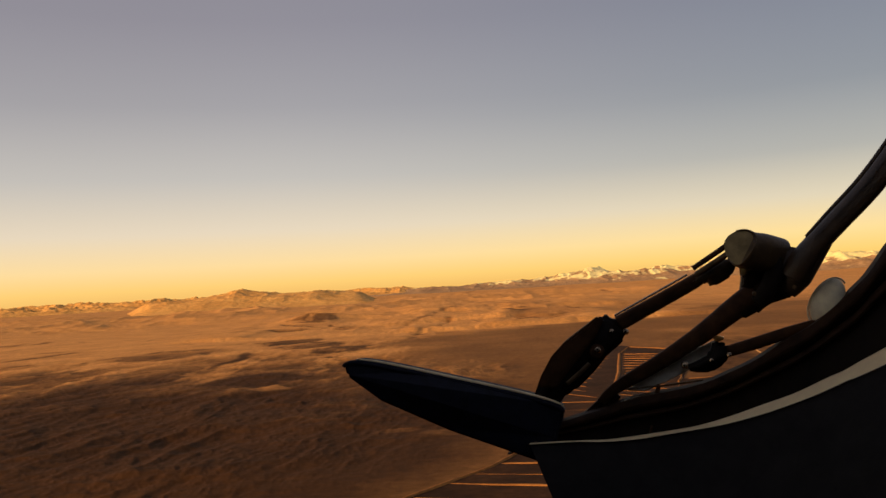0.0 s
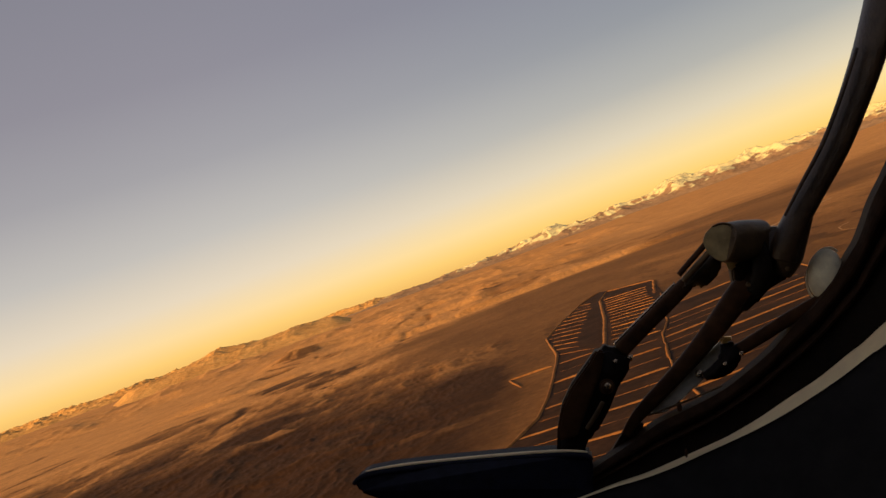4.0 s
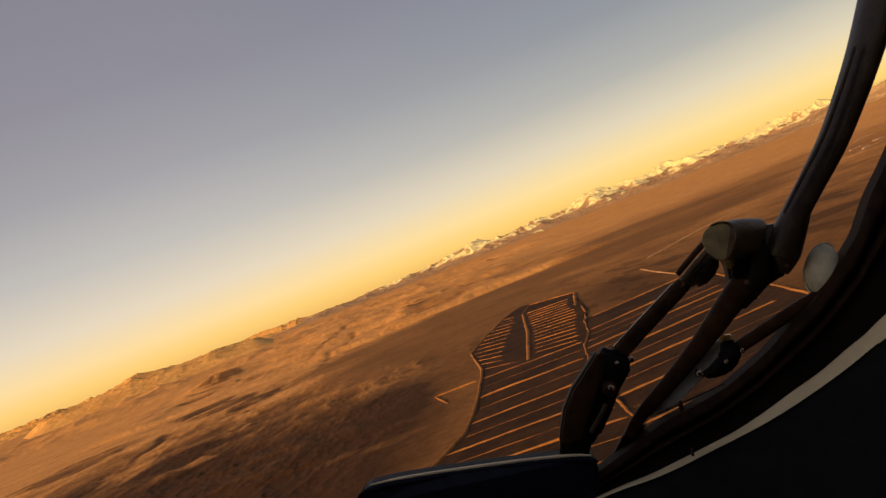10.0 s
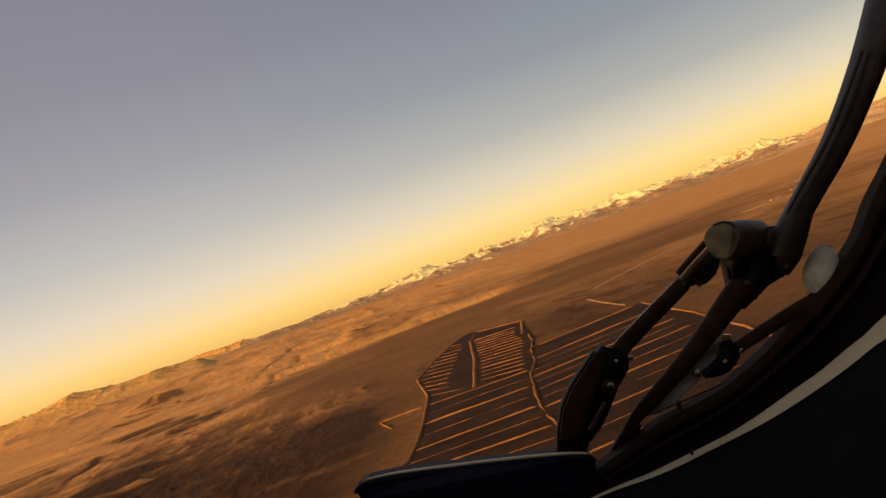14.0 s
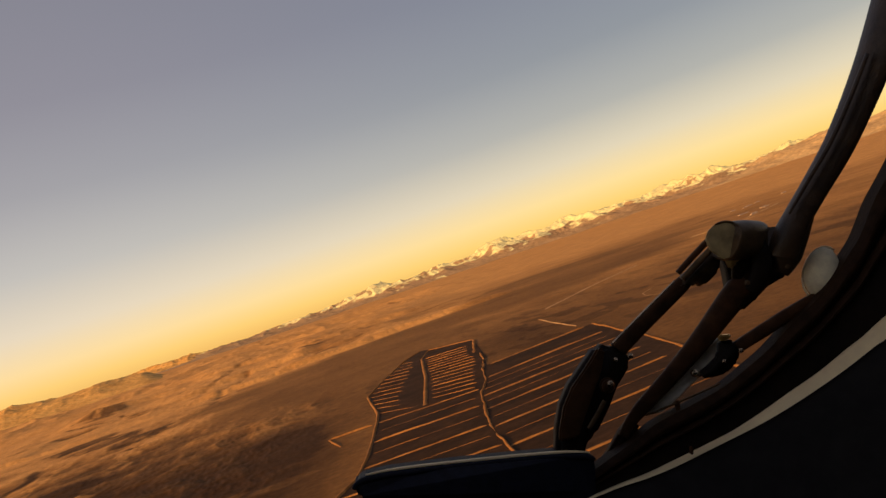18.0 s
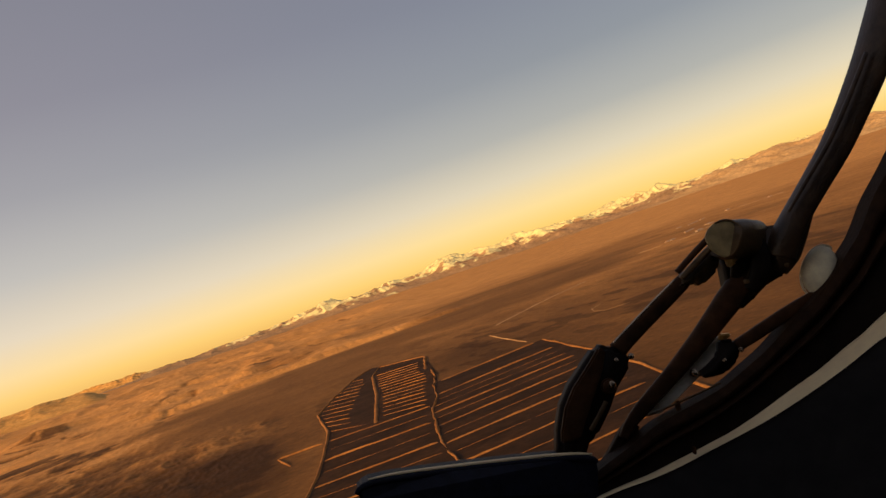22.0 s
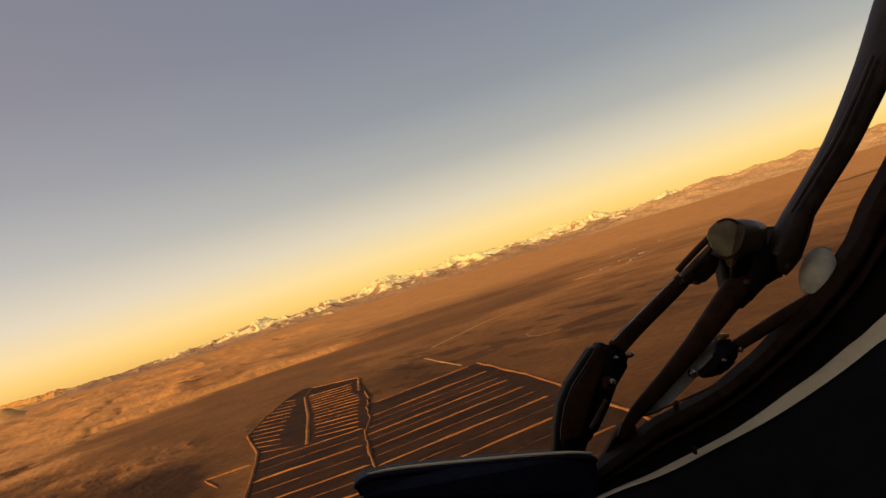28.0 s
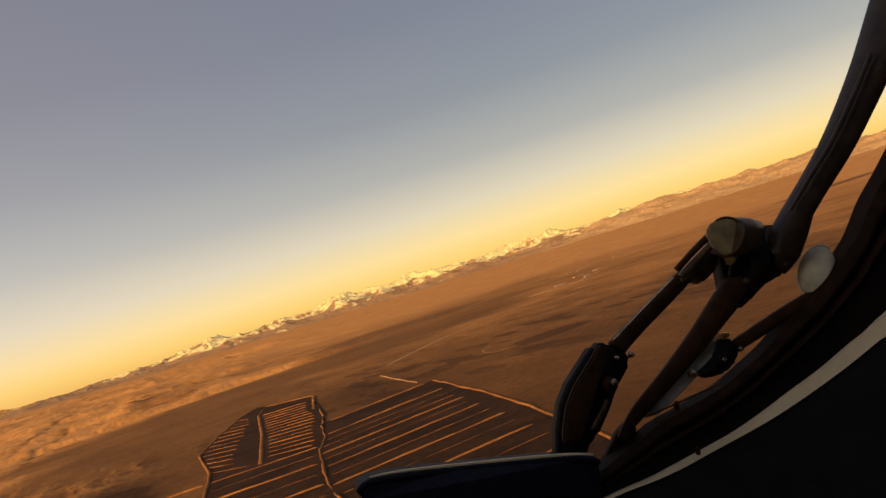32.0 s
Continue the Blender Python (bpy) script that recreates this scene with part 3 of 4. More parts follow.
for i, (x0, y0, x1, y1) in enumerate(RUNGS_WEST):
    reach = 0.66 + 0.028 * i
    berm("dividing_bank", [(x0, y0), (x0 + (x1 - x0) * reach, y0 + (y1 - y0) * reach)], 0.5 if i % 3 else 0.7, 0.3, "low narrow bank dividing small ponds", 20 + i, 0.35, group="dividing banks")
for i, (x0, y0, x1, y1) in enumerate(RUNGS_EAST):
    berm("dividing_bank", [(x0, y0), (x1, y1)], 0.85 if i % 4 == 1 else 0.6, 0.35, "low straight bank dividing small ponds", 40 + i, 0.3, group="dividing banks")
for i, (x0, y0, x1, y1, wide) in enumerate(STRIPS_WEST + STRIPS_EAST):
    berm("long_bank", [(x0, y0), ((x0 + x1) / 2, (y0 + y1) / 2), (x1, y1)], 0.10 + wide * (0.38 if wide > 2 else 0.15), 0.05 + wide * 0.085, "long earth bank between flooded strips", 60 + i, 0.3, group="long banks")

# roads and tracks
berm("gravel_road", [(186, 505), (234, 551), (287, 592), (306, 606)], 3.0, 0.35, "straight pale gravel road across the plain", 101, 0.2, M_ROAD, "roads")
berm("dirt_track", [(160.3, 450.6), (150.8, 404.0), (142.4, 356.0)], 1.0, 0.3, "faint dirt track leading to the embankment", 102, 0.3, M_ROAD, "roads")
berm("dirt_track", [(205.5, 399.0), (195.5, 390.7), (188.6, 374.5), (188.2, 363.1), (198.4, 357.5)], 0.45, 0.1, "thin curved dirt track", 103, 0.3, M_ROAD, "roads")

for i, (line, wide) in enumerate((([(428, 724), (455, 711), (484, 698)], 3.5), ([(490, 722), (535, 752), (579, 787)], 3.5), ([(742, 971), (770, 955), (798, 941)], 5), ([(1619, 3340), (1780, 3490), (1939, 3641)], 22))):
    berm("pale_strip", line, wide, 0.4, "long pale strip of bare gravel on the plain", 110 + i, 0.4, M_ROAD, "pale gravel strips")


# ---- settlements far out on the plain ----
def shed(x, y, turn, long, wide, tall, label, group):
    """A low building: four walls and a pitched roof with eaves."""
    base = new("farm_building")
    g = float(height(np.array([float(x)]), np.array([float(y)]))[0])
    base.matrix_world = pose(x, y, g - 0.2, 0, 0, turn)
    tagged(base, label, "building", group)
    bm = bmesh.new()
    bmesh.ops.create_cube(bm, size=1, matrix=Matrix.Translation((0, 0, tall / 2)) @ Matrix.Diagonal((long, wide, tall, 1)))
    part("wall", bm, M_WALL, base)
    bm = bmesh.new()
    a, b, c = long / 2 + 0.3, wide / 2 + 0.3, tall + wide * 0.22
    v = [bm.verts.new(p) for p in ((-a, -b, tall), (a, -b, tall), (a, b, tall), (-a, b, tall), (-a, 0, c), (a, 0, c))]
    for f in ((0, 1, 5, 4), (2, 3, 4, 5), (0, 4, 3), (1, 2, 5), (3, 2, 1, 0)):
        bm.faces.new([v[i] for i in f])
    part("roof", bm, M_ROOF, base)
    return base


rng = random.Random(4)
for cx, cy, sx, sy, count in ((500, 752, 30, 8, 4), (545, 812, 40, 9, 4), (714, 971, 70, 30, 6)):
    for i in range(count):
        shed(cx + rng.uniform(-sx, sx), cy + rng.uniform(-sy, sy), 30 + rng.uniform(-6, 6), rng.uniform(7, 16), rng.uniform(2, 3), rng.uniform(0.5, 0.8),
             "small low building with pale walls on the desert plain", "far farm buildings")

# ---- flight deck ----
DECK = cam_pose(0.0, 0.0, 40.0, 11.674, 1.641, -19.808)   # axes: x right, y up, -z ahead


def deck_thing(name, label, category):
    ob = new(name)
    ob.matrix_world = DECK
    return tagged(ob, label, category)


def domed(bm):
    """Lays the parts of the windscreen, drawn on a flat plane 0.8 m ahead, on the rounded nose of the aircraft."""
    for v in bm.verts:
        d = -v.co.z
        a, b = v.co.x / d, v.co.y / d
        v.co *= 1.25 / (1.2500 -0.1539 * a -0.3503 * b +1.0024 * a * a +0.8786 * a * b +0.1001 * b * b)
    return bm


def shade_smooth(bm):
    for f in bm.faces:
        f.smooth = True


def slab(outline, depth, thick, bevel=0.004, tilt=0.0, segments=2):
    """A plate with rounded edges; outline in x and y, its face at that distance ahead. tilt: how much further its right side lies."""
    bm = bmesh.new()
    xm = sum(p[0] for p in outline) / len(outline)
    f = bm.faces.new([bm.verts.new((x, y, -depth - (x - xm) * tilt)) for x, y in outline])
    bmesh.ops.recalc_face_normals(bm, faces=[f])
    if f.normal.z < 0:
        f.normal_flip()
    got = bmesh.ops.extrude_face_region(bm, geom=[f])
    for v in got["geom"]:
        if isinstance(v, bmesh.types.BMVert):
            v.co.z -= thick
    bmesh.ops.recalc_face_normals(bm, faces=bm.faces)
    bmesh.ops.bevel(bm, geom=[e for e in bm.edges if e.calc_face_angle(0) > 0.5], offset=bevel, segments=segments, affect="EDGES")
    if segments > 2:
        shade_smooth(bm)
    return bm


def smooth_line(points, n):
    pts = [Vector(p) for p in points]
    out = []
    for i in range(n + 1):
        u = i / n * (len(pts) - 1)
        k = min(int(u), len(pts) - 2)
        f = u - k
        p0, p1, p2, p3 = pts[max(0, k - 1)], pts[k], pts[k + 1], pts[min(len(pts) - 1, k + 2)]
        out.append(0.5 * ((2 * p1) + (p2 - p0) * f + (2 * p0 - 5 * p1 + 4 * p2 - p3) * f * f + (3 * p1 - p0 - 3 * p2 + p3) * f ** 3))
    return out


def bar(points, widths, flat=0.7, n=28, sides=14):
    """A bar of oval section along a line. points: x, y, distance ahead; widths along it."""
    line = smooth_line([(x, y, -d) for x, y, d in points], n)
    bm = bmesh.new()
    rings = []
    for i, p in enumerate(line):
        d = (line[min(i + 1, n)] - line[max(i - 1, 0)]).normalized()
        side = d.cross(Vector((0, 0, 1))).normalized()
        up = side.cross(d)
        u = i / n * (len(widths) - 1)
        k = min(int(u), len(widths) - 2)
        w = (widths[k] + (widths[k + 1] - widths[k]) * (u - k)) / 2
        ring = []
        for j in range(sides):
            a = 2 * math.pi * j / sides
            c, s = math.cos(a), math.sin(a)
            c, s = math.copysign(abs(c) ** 0.7, c), math.copysign(abs(s) ** 0.7, s)
            ring.append(bm.verts.new(p + side * (c * w) + up * (s * w * flat)))
        rings.append(ring)
    for r0, r1 in zip(rings, rings[1:]):
        for j in range(sides):
            bm.faces.new((r0[j], r0[(j + 1) % sides], r1[(j + 1) % sides], r1[j]))
    bm.faces.new(rings[0][::-1])
    bm.faces.new(rings[-1])
    bmesh.ops.recalc_face_normals(bm, faces=bm.faces)
    shade_smooth(bm)
    return bm


def band(one, two, thick, n=40, bulge=0.0):
    """A thick curved strip between two edges (x, y, distance ahead)."""
    a, b = smooth_line([(x, y, -d) for x, y, d in one], n), smooth_line([(x, y, -d) for x, y, d in two], n)
    bm = bmesh.new()
    rows = []
    for p, q in zip(a, b):
        row = [bm.verts.new(p.lerp(q, k / 6) + Vector((0, 0, bulge * math.sin(math.pi * k / 6)))) for k in range(7)]
        row += [bm.verts.new(p.lerp(q, k / 6) - Vector((0, 0, thick))) for k in range(6, -1, -1)]
        rows.append(row)
    m = len(rows[0])
    for r0, r1 in zip(rows, rows[1:]):
        for j in range(m):
            bm.faces.new((r0[j], r0[(j + 1) % m], r1[(j + 1) % m], r1[j]))
    bm.faces.new(rows[0])
    bm.faces.new(rows[-1][::-1])
    bmesh.ops.recalc_face_normals(bm, faces=bm.faces)
    return bm


def stud(x, y, depth, radius, tall, sides=16):
    """A bolt head: a domed disc on a washer."""
    bm = bmesh.new()
    prev = None
    for r, h in ((1.25, 0), (1.25, 0.25), (1.0, 0.3), (1.0, 0.7), (0.8, 0.95), (0.35, 1.0)):
        ring = [bm.verts.new((x + radius * r * math.cos(2 * math.pi * j / sides), y + radius * r * math.sin(2 * math.pi * j / sides), -depth + tall * h)) for j in range(sides)]
        if prev:
            for j in range(sides):
                bm.faces.new((prev[j], prev[(j + 1) % sides], ring[(j + 1) % sides], ring[j]))
        prev = ring
    bm.faces.new(prev)
    return bm


def deck_part(name, bm, mat, parent, label=""):
    return part(name, domed(bm), mat, parent, label)


# windscreen wiper with its linkage
wiper = deck_thing("windscreen_wiper", "black-painted aircraft windscreen wiper with worn metal linkage", "wiper")
deck_part("arm", bar([(0.4600, 0.4096, 0.800), (0.4451, 0.3405, 0.800), (0.4319, 0.2847, 0.800), (0.4181, 0.2343, 0.800), (0.4011, 0.1795, 0.800), (0.3841, 0.1333, 0.800), (0.3676, 0.0951, 0.800), (0.3469, 0.0574, 0.800), (0.3315, 0.0297, 0.800), (0.3227, 0.0085, 0.802), (0.3200, -0.0059, 0.806)], [0.0446, 0.0425, 0.0393, 0.0372, 0.0319, 0.0287, 0.0266, 0.0244, 0.0244, 0.0276, 0.0287], 0.85, 48, 20), M_ARM, wiper, "thick curved black wiper arm")
deck_part("arm_ridge", bar([(0.3843, 0.1820, 0.781), (0.3672, 0.1353, 0.781), (0.3510, 0.0966, 0.782), (0.3312, 0.0603, 0.783), (0.3169, 0.0328, 0.785)], [0.0037, 0.0042, 0.0042, 0.0037, 0.0027], 0.7, 30, 10), M_ARM, wiper)
deck_part("arm_root", bar([(0.3360, 0.0367, 0.802), (0.3289, 0.0155, 0.804), (0.3241, -0.0038, 0.808), (0.3186, -0.0210, 0.812)], [0.0244, 0.0297, 0.0308, 0.0212], 0.8, 20, 20), M_ARM, wiper)
hub = deck_part("hub", slab([(0.2776, -0.0165), (0.2829, 0.0059), (0.2995, 0.0208), (0.3246, 0.0230), (0.3385, 0.0155), (0.3347, -0.0091), (0.3273, -0.0251), (0.3123, -0.0310), (0.2984, -0.0459), (0.2840, -0.0598), (0.2744, -0.0598), (0.2765, -0.0379)], 0.804, 0.030, 0.004, 0.0, 3), M_ARM, wiper, "scuffed dark metal wiper hub")
deck_part("drum", bar([(0.2610, 0.0068, 0.791), (0.2638, 0.0068, 0.793), (0.2804, 0.0086, 0.806), (0.2980, 0.0093, 0.822)], [0.0319, 0.0361, 0.0382, 0.0382], 1, 16, 36), M_METAL, hub)
deck_part("cap_plate", slab([(0.2405, 0.0088), (0.2431, 0.0161), (0.2488, 0.0219), (0.2572, 0.0245), (0.2655, 0.0229), (0.2712, 0.0172), (0.2738, 0.0083), (0.2723, 0.0000), (0.2671, -0.0062), (0.2603, -0.0104), (0.2530, -0.0073), (0.2457, -0.0026)], 0.784, 0.004, 0.0012, 0.0, 2), M_OLIVE, hub, "worn olive cap plate")
deck_part("rim_ring", bar([(0.2488, 0.0219, 0.784), (0.2575, 0.0250, 0.785), (0.2676, 0.0235, 0.787), (0.2749, 0.0173, 0.790), (0.2785, 0.0084, 0.793), (0.2780, 0.0000, 0.796)], [0.0016, 0.0021, 0.0024, 0.0024, 0.0021, 0.0016], 1, 24, 8), M_METAL, hub)
deck_part("cheek", bar([(0.2727, 0.0058, 0.796), (0.2748, -0.0048, 0.796), (0.2783, -0.0154, 0.800), (0.2783, -0.0273, 0.806)], [0.0127, 0.0159, 0.0149, 0.0096], 0.5, 18, 16), M_FRAME, hub)
deck_part("web", bar([(0.2934, 0.0112, 0.802), (0.2985, -0.0058, 0.800), (0.2980, -0.0234, 0.800), (0.2915, -0.0395, 0.804)], [0.0138, 0.0181, 0.0191, 0.0138], 0.5, 18, 16), M_FRAME, hub)
deck_part("casting", slab([(0.2633, -0.0005), (0.2719, -0.0187), (0.2751, -0.0343), (0.2783, -0.0466), (0.2954, -0.0530), (0.3050, -0.0380), (0.3200, -0.0289), (0.3291, -0.0150), (0.3270, -0.0005), (0.3050, 0.0139)], 0.806, 0.03, 0.005, 0.0, 3), M_FRAME, hub)
deck_part("face_plate", slab([(0.2496, 0.0121), (0.2538, 0.0005), (0.2617, -0.0047), (0.2675, -0.0195), (0.2780, -0.0111), (0.2812, 0.0058), (0.2733, 0.0195)], 0.793, 0.008, 0.002, 0.0, 3), M_OLIVE, hub, "worn olive face plate")
deck_part("hub_bolt", stud(0.3236, -0.0155, 0.8030, 0.0027, 0.004), M_METAL, hub)
deck_part("hub_bolt", stud(0.2869, -0.0315, 0.8030, 0.0021, 0.004), M_METAL, hub)
deck_part("hub_clip", slab([(0.3150, -0.0058), (0.3293, -0.0080), (0.3304, -0.0122), (0.3166, -0.0117)], 0.800, 0.005, 0.0008, 0.0, 2), M_BRASS, hub, "bright brassy clip")
deck_part("clevis", bar([(0.2456, 0.0074, 0.792), (0.2336, -0.0069, 0.796), (0.2199, -0.0233, 0.798)], [0.0058, 0.0056, 0.0053], 1.2, 12, 12), M_BLACK, wiper, "upper fork prong")
deck_part("clevis", bar([(0.2493, 0.0005, 0.792), (0.2389, -0.0122, 0.796), (0.2241, -0.0291, 0.798)], [0.0058, 0.0064, 0.0058], 1.2, 12, 12), M_METAL, wiper, "lower fork prong")
deck_part("fork_plate", slab([(0.2488, -0.0037), (0.2616, -0.0053), (0.2600, -0.0207), (0.2515, -0.0297), (0.2456, -0.0350), (0.2387, -0.0361), (0.2356, -0.0318), (0.2244, -0.0382), (0.2234, -0.0334)], 0.799, 0.014, 0.003, 0.0, 3), M_METAL, wiper)
rod = deck_part("drive_rod", bar([(0.2344, -0.0246, 0.806), (0.2269, -0.0343, 0.808), (0.2071, -0.0547, 0.808), (0.1872, -0.0751, 0.808), (0.1659, -0.0969, 0.806)], [0.0106, 0.0149, 0.0154, 0.0154, 0.0165], 0.75, 24, 18), M_BLACK, wiper, "straight black drive rod")
deck_part("rod_edge", bar([(0.2162, -0.0307, 0.796), (0.1987, -0.0486, 0.796), (0.1776, -0.0703, 0.796), (0.1596, -0.0893, 0.796)], [0.0021, 0.0024, 0.0024, 0.0021], 1, 20, 8), M_BOLT, rod, "bare metal edge")
carrier = deck_part("blade_carrier", slab([(0.1450, -0.0931), (0.1572, -0.0910), (0.1635, -0.0947), (0.1709, -0.0958), (0.1762, -0.1000), (0.1778, -0.1085), (0.1715, -0.1201), (0.1651, -0.1307), (0.1577, -0.1508), (0.1476, -0.1715), (0.1397, -0.1773), (0.1355, -0.1900), (0.1355, -0.2112), (0.1080, -0.2112), (0.1085, -0.1847), (0.1085, -0.1715), (0.1122, -0.1487), (0.1201, -0.1302), (0.1365, -0.1058)], 0.797, 0.026, 0.005, 0.0, 3), M_FRAME, wiper, "black boxy blade carrier")
deck_part("side_plate", slab([(0.1439, -0.0935), (0.1513, -0.0951), (0.1481, -0.1150), (0.1408, -0.1360), (0.1313, -0.1633), (0.1271, -0.1770), (0.1092, -0.1812), (0.1092, -0.1702), (0.1129, -0.1486), (0.1203, -0.1308), (0.1366, -0.1061)], 0.791, 0.006, 0.002, 0.0, 2), M_BLACK, carrier)
deck_part("roller", stud(0.1541, -0.1288, 0.7950, 0.0060, 0.008), M_BLACK, carrier, "dark metal roller")
deck_part("roller_pin", stud(0.1545, -0.1263, 0.7860, 0.0026, 0.004), M_BOLT, carrier)
deck_part("wear_strip", bar([(0.1507, -0.1423, 0.791), (0.1439, -0.1555, 0.791), (0.1360, -0.1686, 0.791)], [0.0042, 0.0048, 0.0042], 0.6, 12, 10), M_METAL, carrier, "bare metal strip")
deck_part("bolt", stud(0.1755, -0.1015, 0.7960, 0.0024, 0.004), M_BOLT, carrier)
deck_part("bolt", stud(0.1617, -0.1052, 0.7960, 0.0018, 0.004), M_BOLT, carrier)
deck_part("link_bar", bar([(0.2890, -0.0307, 0.812), (0.2744, -0.0496, 0.812), (0.2464, -0.0879, 0.812), (0.2189, -0.1213, 0.812), (0.1919, -0.1515, 0.812), (0.1801, -0.1666, 0.812), (0.1736, -0.1795, 0.812)], [0.0262, 0.0245, 0.0196, 0.0160, 0.0138, 0.0105, 0.0090], 0.7, 34, 16), M_BLACK, wiper, "long black link bar")
deck_part("tie_bar", bar([(0.3604, -0.0438, 0.815), (0.3321, -0.0604, 0.812), (0.3055, -0.0774, 0.810), (0.2779, -0.0944, 0.808)], [0.0106, 0.0122, 0.0127, 0.0117], 0.8, 20, 16), M_BLACK, wiper, "slim black tie bar")
plate = deck_part("cover_plate", slab([(0.2689, -0.0831), (0.2683, -0.1027), (0.2596, -0.1135), (0.2477, -0.1244), (0.2303, -0.1418), (0.2129, -0.1570), (0.1950, -0.1613), (0.2097, -0.1407), (0.2276, -0.1211), (0.2493, -0.1005)], 0.818, 0.004, 0.001, 0.0, 2), M_GLASSY, wiper, "milky grey cover plate")
deck_part("bolt", stud(0.2430, -0.1188, 0.8170, 0.0030, 0.006), M_BOLT, plate, "bright steel bolt")
deck_part("edge_wire", bar([(0.1937, -0.1579, 0.806), (0.2226, -0.1461, 0.806), (0.2467, -0.1354, 0.806), (0.2638, -0.1274, 0.806)], [0.0019, 0.0021, 0.0021, 0.0019], 1, 16, 8), M_METAL, wiper)
deck_part("edge_tab", slab([(0.2208, -0.1449), (0.2250, -0.1433), (0.2266, -0.1534), (0.2224, -0.1539)], 0.805, 0.004, 0.0008, 0.0, 2), M_BLACK, wiper)
bracket = deck_part("bracket", slab([(0.2615, -0.0857), (0.2716, -0.0879), (0.2758, -0.0852), (0.2822, -0.0943), (0.2801, -0.1060), (0.2695, -0.1177), (0.2572, -0.1214), (0.2460, -0.1230), (0.2428, -0.1188), (0.2524, -0.1113), (0.2625, -0.1006)], 0.802, 0.012, 0.003, 0.0, 3), M_FRAME, wiper)
deck_part("spring_clip", slab([(0.2616, -0.0812), (0.2722, -0.0801), (0.2690, -0.0859), (0.2605, -0.0870)], 0.799, 0.008, 0.0015, 0.0, 2), M_BRASS, bracket, "brassy spring clip")
deck_part("bolt", stud(0.2810, -0.0958, 0.8015, 0.0019, 0.004), M_BOLT, bracket)
deck_part("bolt", stud(0.2656, -0.1059, 0.8015, 0.0016, 0.004), M_BOLT, bracket)
deck_part("pivot_foot", slab([(0.1494, -0.2159), (0.1629, -0.1943), (0.1737, -0.1748), (0.1840, -0.1629), (0.1927, -0.1661), (0.1883, -0.1791), (0.1753, -0.1970), (0.1613, -0.2170)], 0.815, 0.018, 0.004, 0.0, 3), M_RUBBER, wiper)
deck_part("foot_bolt", stud(0.2015, -0.1694, 0.8050, 0.0021, 0.004), M_BOLT, wiper)

# pale domed cap beside the frame
cap = deck_thing("domed_cap", "pale grey domed cap on the window frame", "cap")
bm = bmesh.new()
bmesh.ops.create_uvsphere(bm, u_segments=36, v_segments=20, radius=1.0, matrix=Matrix.Translation((0.3625, -0.0210, -0.814)) @ Matrix.Rotation(radians(-10), 4, "Z") @ Matrix.Diagonal((0.0165, 0.0240, 0.009, 1)))
shade_smooth(bm)
deck_part("dome", bm, M_GREY, cap)
turns = [radians(60 + 15 * k) for k in range(15)]
deck_part("rim", bar([(0.3625 + 0.0170 * math.cos(a) + 0.0041 * math.sin(a), -0.0210 + 0.0246 * math.sin(a), 0.815) for a in turns], [0.0018, 0.0022, 0.0022, 0.0018], 1, 36, 10), M_GREY, cap)

# window frame: seal, cream trim, lining
IN = [(0.4813, 0.1918, 0.800), (0.4505, 0.1386, 0.800), (0.4335, 0.1068, 0.800), (0.4181, 0.0749, 0.800), (0.4042, 0.0483, 0.800), (0.3960, 0.0260, 0.800), (0.3900, 0.0112, 0.800), (0.3820, -0.0021, 0.800), (0.3675, -0.0260, 0.800), (0.3500, -0.0483, 0.800), (0.3336, -0.0643, 0.800), (0.3203, -0.0791, 0.800), (0.3060, -0.0951, 0.800), (0.2853, -0.1131, 0.800), (0.2651, -0.1296, 0.800), (0.2359, -0.1466, 0.800), (0.2029, -0.1641, 0.800), (0.1827, -0.1801, 0.800), (0.1535, -0.2013, 0.800), (0.1360, -0.2146, 0.800), (0.1147, -0.2332, 0.800), (0.1015, -0.2598, 0.800)]
MID = [(0.4545, -0.0273, 0.797), (0.4164, -0.0617, 0.797), (0.4069, -0.0702, 0.797), (0.3947, -0.0819, 0.797), (0.3804, -0.093, 0.797), (0.3539, -0.1152, 0.797), (0.3275, -0.1337, 0.797), (0.301, -0.1528, 0.797), (0.2746, -0.1702, 0.797), (0.2481, -0.184, 0.797), (0.2216, -0.1972, 0.797), (0.1952, -0.2104, 0.797), (0.1687, -0.221, 0.797), (0.1423, -0.2327, 0.797), (0.1237, -0.2417, 0.797)]
LOW = [(0.4445, -0.0535, 0.782), (0.405, -0.0836, 0.782), (0.3977, -0.0883, 0.782), (0.3718, -0.109, 0.782), (0.3458, -0.1277, 0.782), (0.3199, -0.1449, 0.782), (0.2939, -0.1604, 0.782), (0.2679, -0.1739, 0.782), (0.242, -0.1869, 0.782), (0.216, -0.1999, 0.782), (0.19, -0.2108, 0.782), (0.1641, -0.2196, 0.782), (0.1381, -0.23, 0.782), (0.1199, -0.2378, 0.782)]


def moved(line, dx, dy, dd):
    return [(x + dx, y + dy, d + dd) for x, y, d in line]


def between(one, two, k, n=30):
    """The line a share k of the way from one edge to the other."""
    a, b = smooth_line(one, n), smooth_line(two, n)
    return [tuple(p.lerp(q, k)) for p, q in zip(a, b)]


frame_thing = deck_thing("cockpit_window", "dark curved windscreen frame with a cream trim strip", "window frame")
deck_part("seal", band(IN, between(IN, MID, 0.34), 0.02, 60, 0.006), M_RUBBER, frame_thing, "black rubber window seal")
deck_part("inner_seal", band(between(IN, MID, 0.40), between(IN, MID, 0.54), 0.012, 60, 0.004), M_RUBBER, frame_thing)
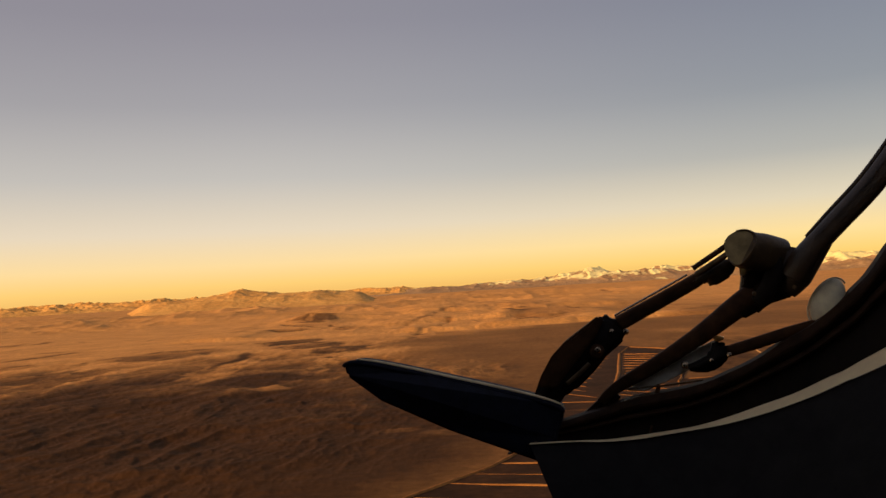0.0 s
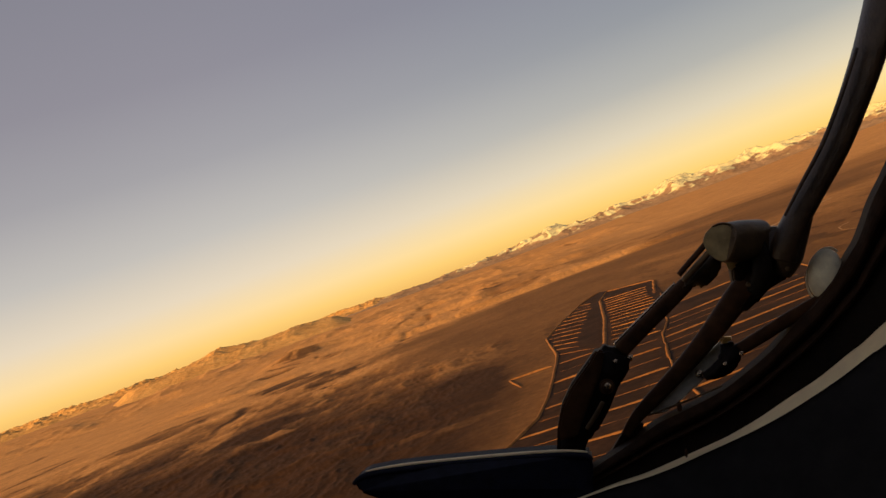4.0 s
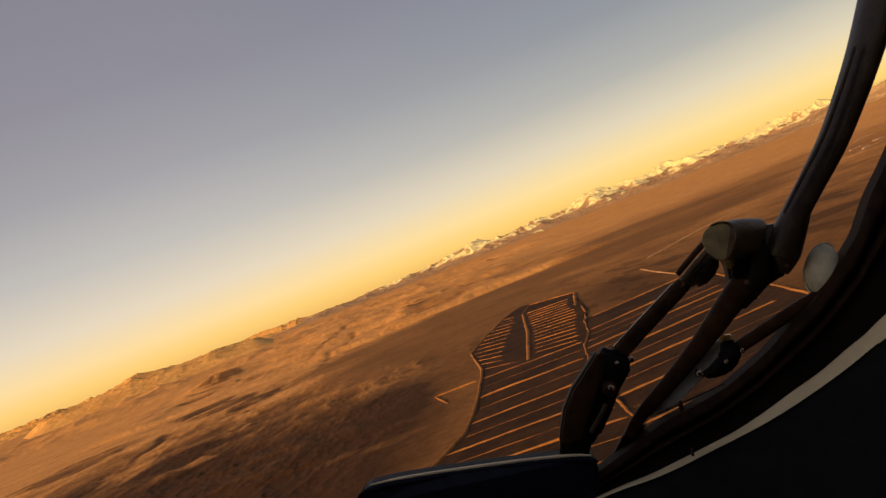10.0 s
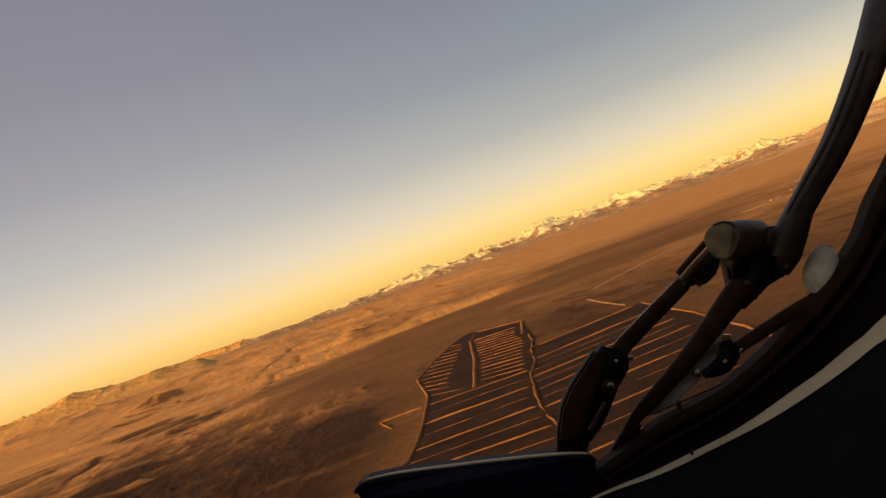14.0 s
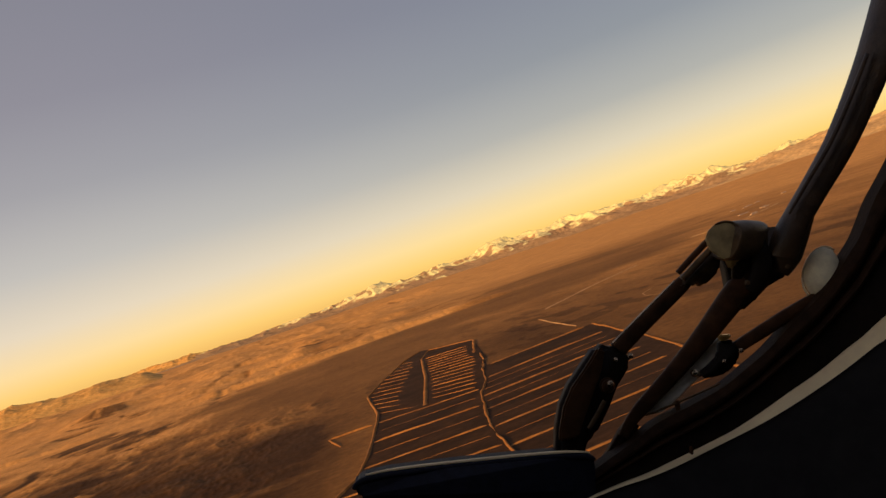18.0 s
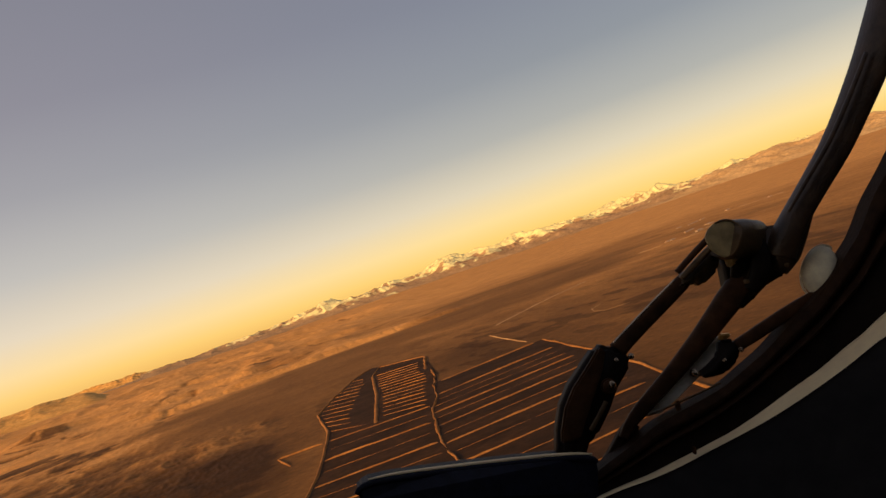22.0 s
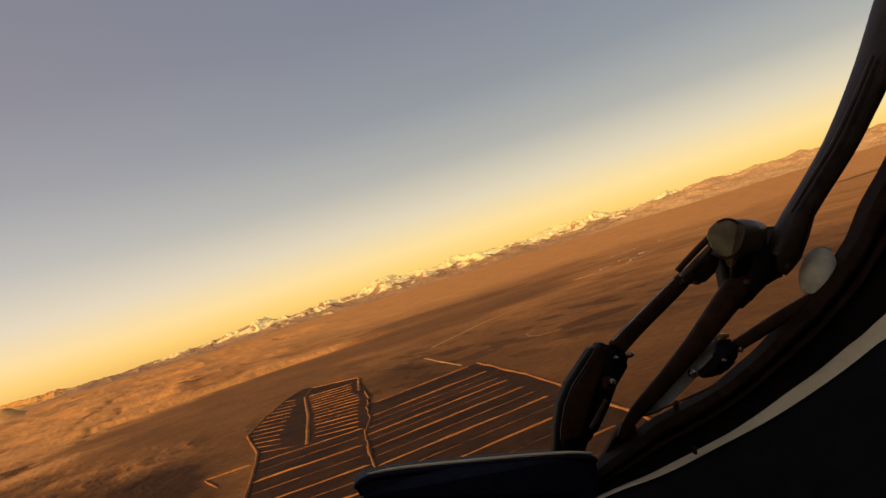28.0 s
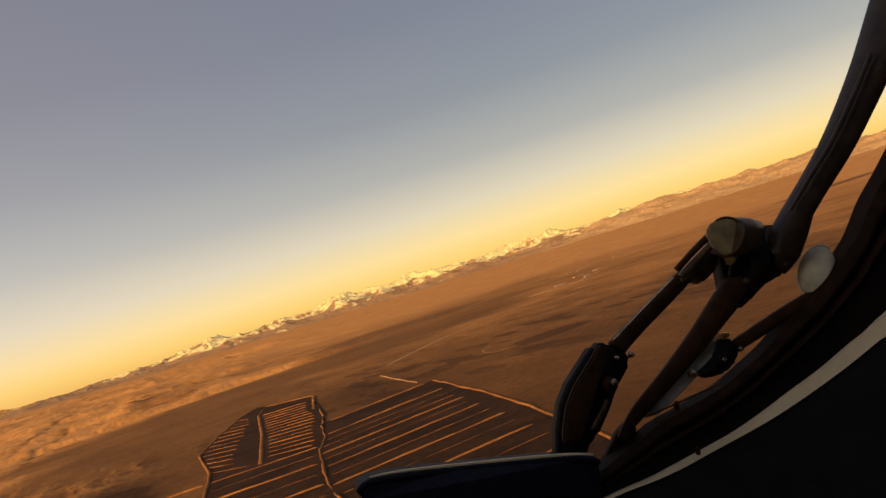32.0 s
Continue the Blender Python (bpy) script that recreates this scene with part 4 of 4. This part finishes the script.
deck_part("inner_frame", band(moved(between(IN, MID, 0.3), 0, 0, 0.003), moved(MID, 0.0, 0.0, 0.003), 0.012, 60), M_FRAME, frame_thing)
trim = deck_part("trim_strip", band(MID, LOW, 0.006, 60, 0.0), M_TRIM, frame_thing, "cream painted trim strip")
deck_part("trim_lip", bar(MID, [0.0012, 0.0014, 0.0014, 0.0012, 0.001], 1.0, 60, 8), M_TRIM, trim)
deck_part("clip", slab([(0.2262, -0.1814), (0.2283, -0.1814), (0.2288, -0.1881), (0.2267, -0.1886)], 0.776, 0.006, 0.0006), M_BLACK, trim)
deck_part("lining", band(moved(LOW, 0.001, -0.001, 0.002), moved(LOW, 0.10, -0.10, -0.06), 0.01, 60, 0.0), M_LIT_LINING, frame_thing, "black cabin lining")
deck_part("lower_lining", band(moved(LOW, 0.098, -0.098, -0.058), moved(LOW, 0.55, -0.48, -0.42), 0.01, 60), M_CABIN, frame_thing)

# glareshield
shield = deck_thing("glareshield", "dark navy padded glareshield with a pale worn front edge", "glareshield")
TOP = [(-0.0813, -0.2240), (-0.0787, -0.2198), (-0.0703, -0.2151), (-0.0493, -0.2103), (-0.0178, -0.2056), (0.0241, -0.2004), (0.0608, -0.1962), (0.0976, -0.1925), (0.1238, -0.1909), (0.1369, -0.1915), (0.1411, -0.1946)]
deck_part("pad", slab(TOP + [(0.1427, -0.2041), (0.1437, -0.2250), (0.1437, -0.2539), (0.0399, -0.2539), (-0.0336, -0.2486), (-0.0755, -0.2355)], 0.790, 0.03, 0.003), M_NAVY, shield)
deck_part("front_roll", bar([(x, y - 0.003, 0.791) for x, y in TOP], [0.004, 0.006, 0.007, 0.007, 0.007, 0.005], 1.0, 40, 12), M_NAVY, shield, "padded navy front roll")
deck_part("edge_trim", bar([(x, y + 0.0012, 0.7905) for x, y in TOP[2:10]], [0.0015, 0.0028, 0.0032, 0.0034, 0.0030, 0.0016], 1.0, 30, 10), M_TRIM, shield, "pale worn edge trim")

# cabin behind the camera: a rounded shell, open ahead and with its side window open
cabin = deck_thing("cabin", "dark lined rounded aircraft cabin shell", "cabin")


def arc_panel(name, a0, a1, z0, z1, thick=0.03):
    bm = bmesh.new()
    n, rows = 18, []
    for i in range(n + 1):
        a = radians(a0 + (a1 - a0) * i / n)
        c, q = math.cos(a), math.sin(a)
        c, q = math.copysign(abs(c) ** 0.8, c), math.copysign(abs(q) ** 0.8, q)
        row = []
        for z, k in ((z0, 0), (z1, 0), (z1, thick), (z0, thick)):
            row.append(bm.verts.new((0.08 + (0.98 + k) * c, -0.16 + (0.76 + k) * q, z)))
        rows.append(row)
    for r0, r1 in zip(rows, rows[1:]):
        for j in range(4):
            bm.faces.new((r0[j], r0[(j + 1) % 4], r1[(j + 1) % 4], r1[j]))
    bm.faces.new(rows[0])
    bm.faces.new(rows[-1][::-1])
    bmesh.ops.recalc_face_normals(bm, faces=bm.faces)
    return part(name, bm, M_CABIN, cabin)


arc_panel("roof", 48, 128, 0.22, 1.7)
arc_panel("side_wall", -48, 48, -0.30, 1.7)
arc_panel("side_wall", 128, 228, -0.34, 1.7)
arc_panel("floor", 228, 312, -0.60, 1.7)
bm = bmesh.new()
ring = [(0.08 + 1.0 * math.copysign(abs(math.cos(radians(k * 10))) ** 0.8, math.cos(radians(k * 10))), -0.16 + 0.78 * math.copysign(abs(math.sin(radians(k * 10))) ** 0.8, math.sin(radians(k * 10)))) for k in range(36)]
f = bm.faces.new([bm.verts.new((x, y, 1.7)) for x, y in ring])
for v in bmesh.ops.extrude_face_region(bm, geom=[f])["geom"]:
    if isinstance(v, bmesh.types.BMVert):
        v.co.z += 0.03
bmesh.ops.recalc_face_normals(bm, faces=bm.faces)
part("rear_wall", bm, M_CABIN, cabin)
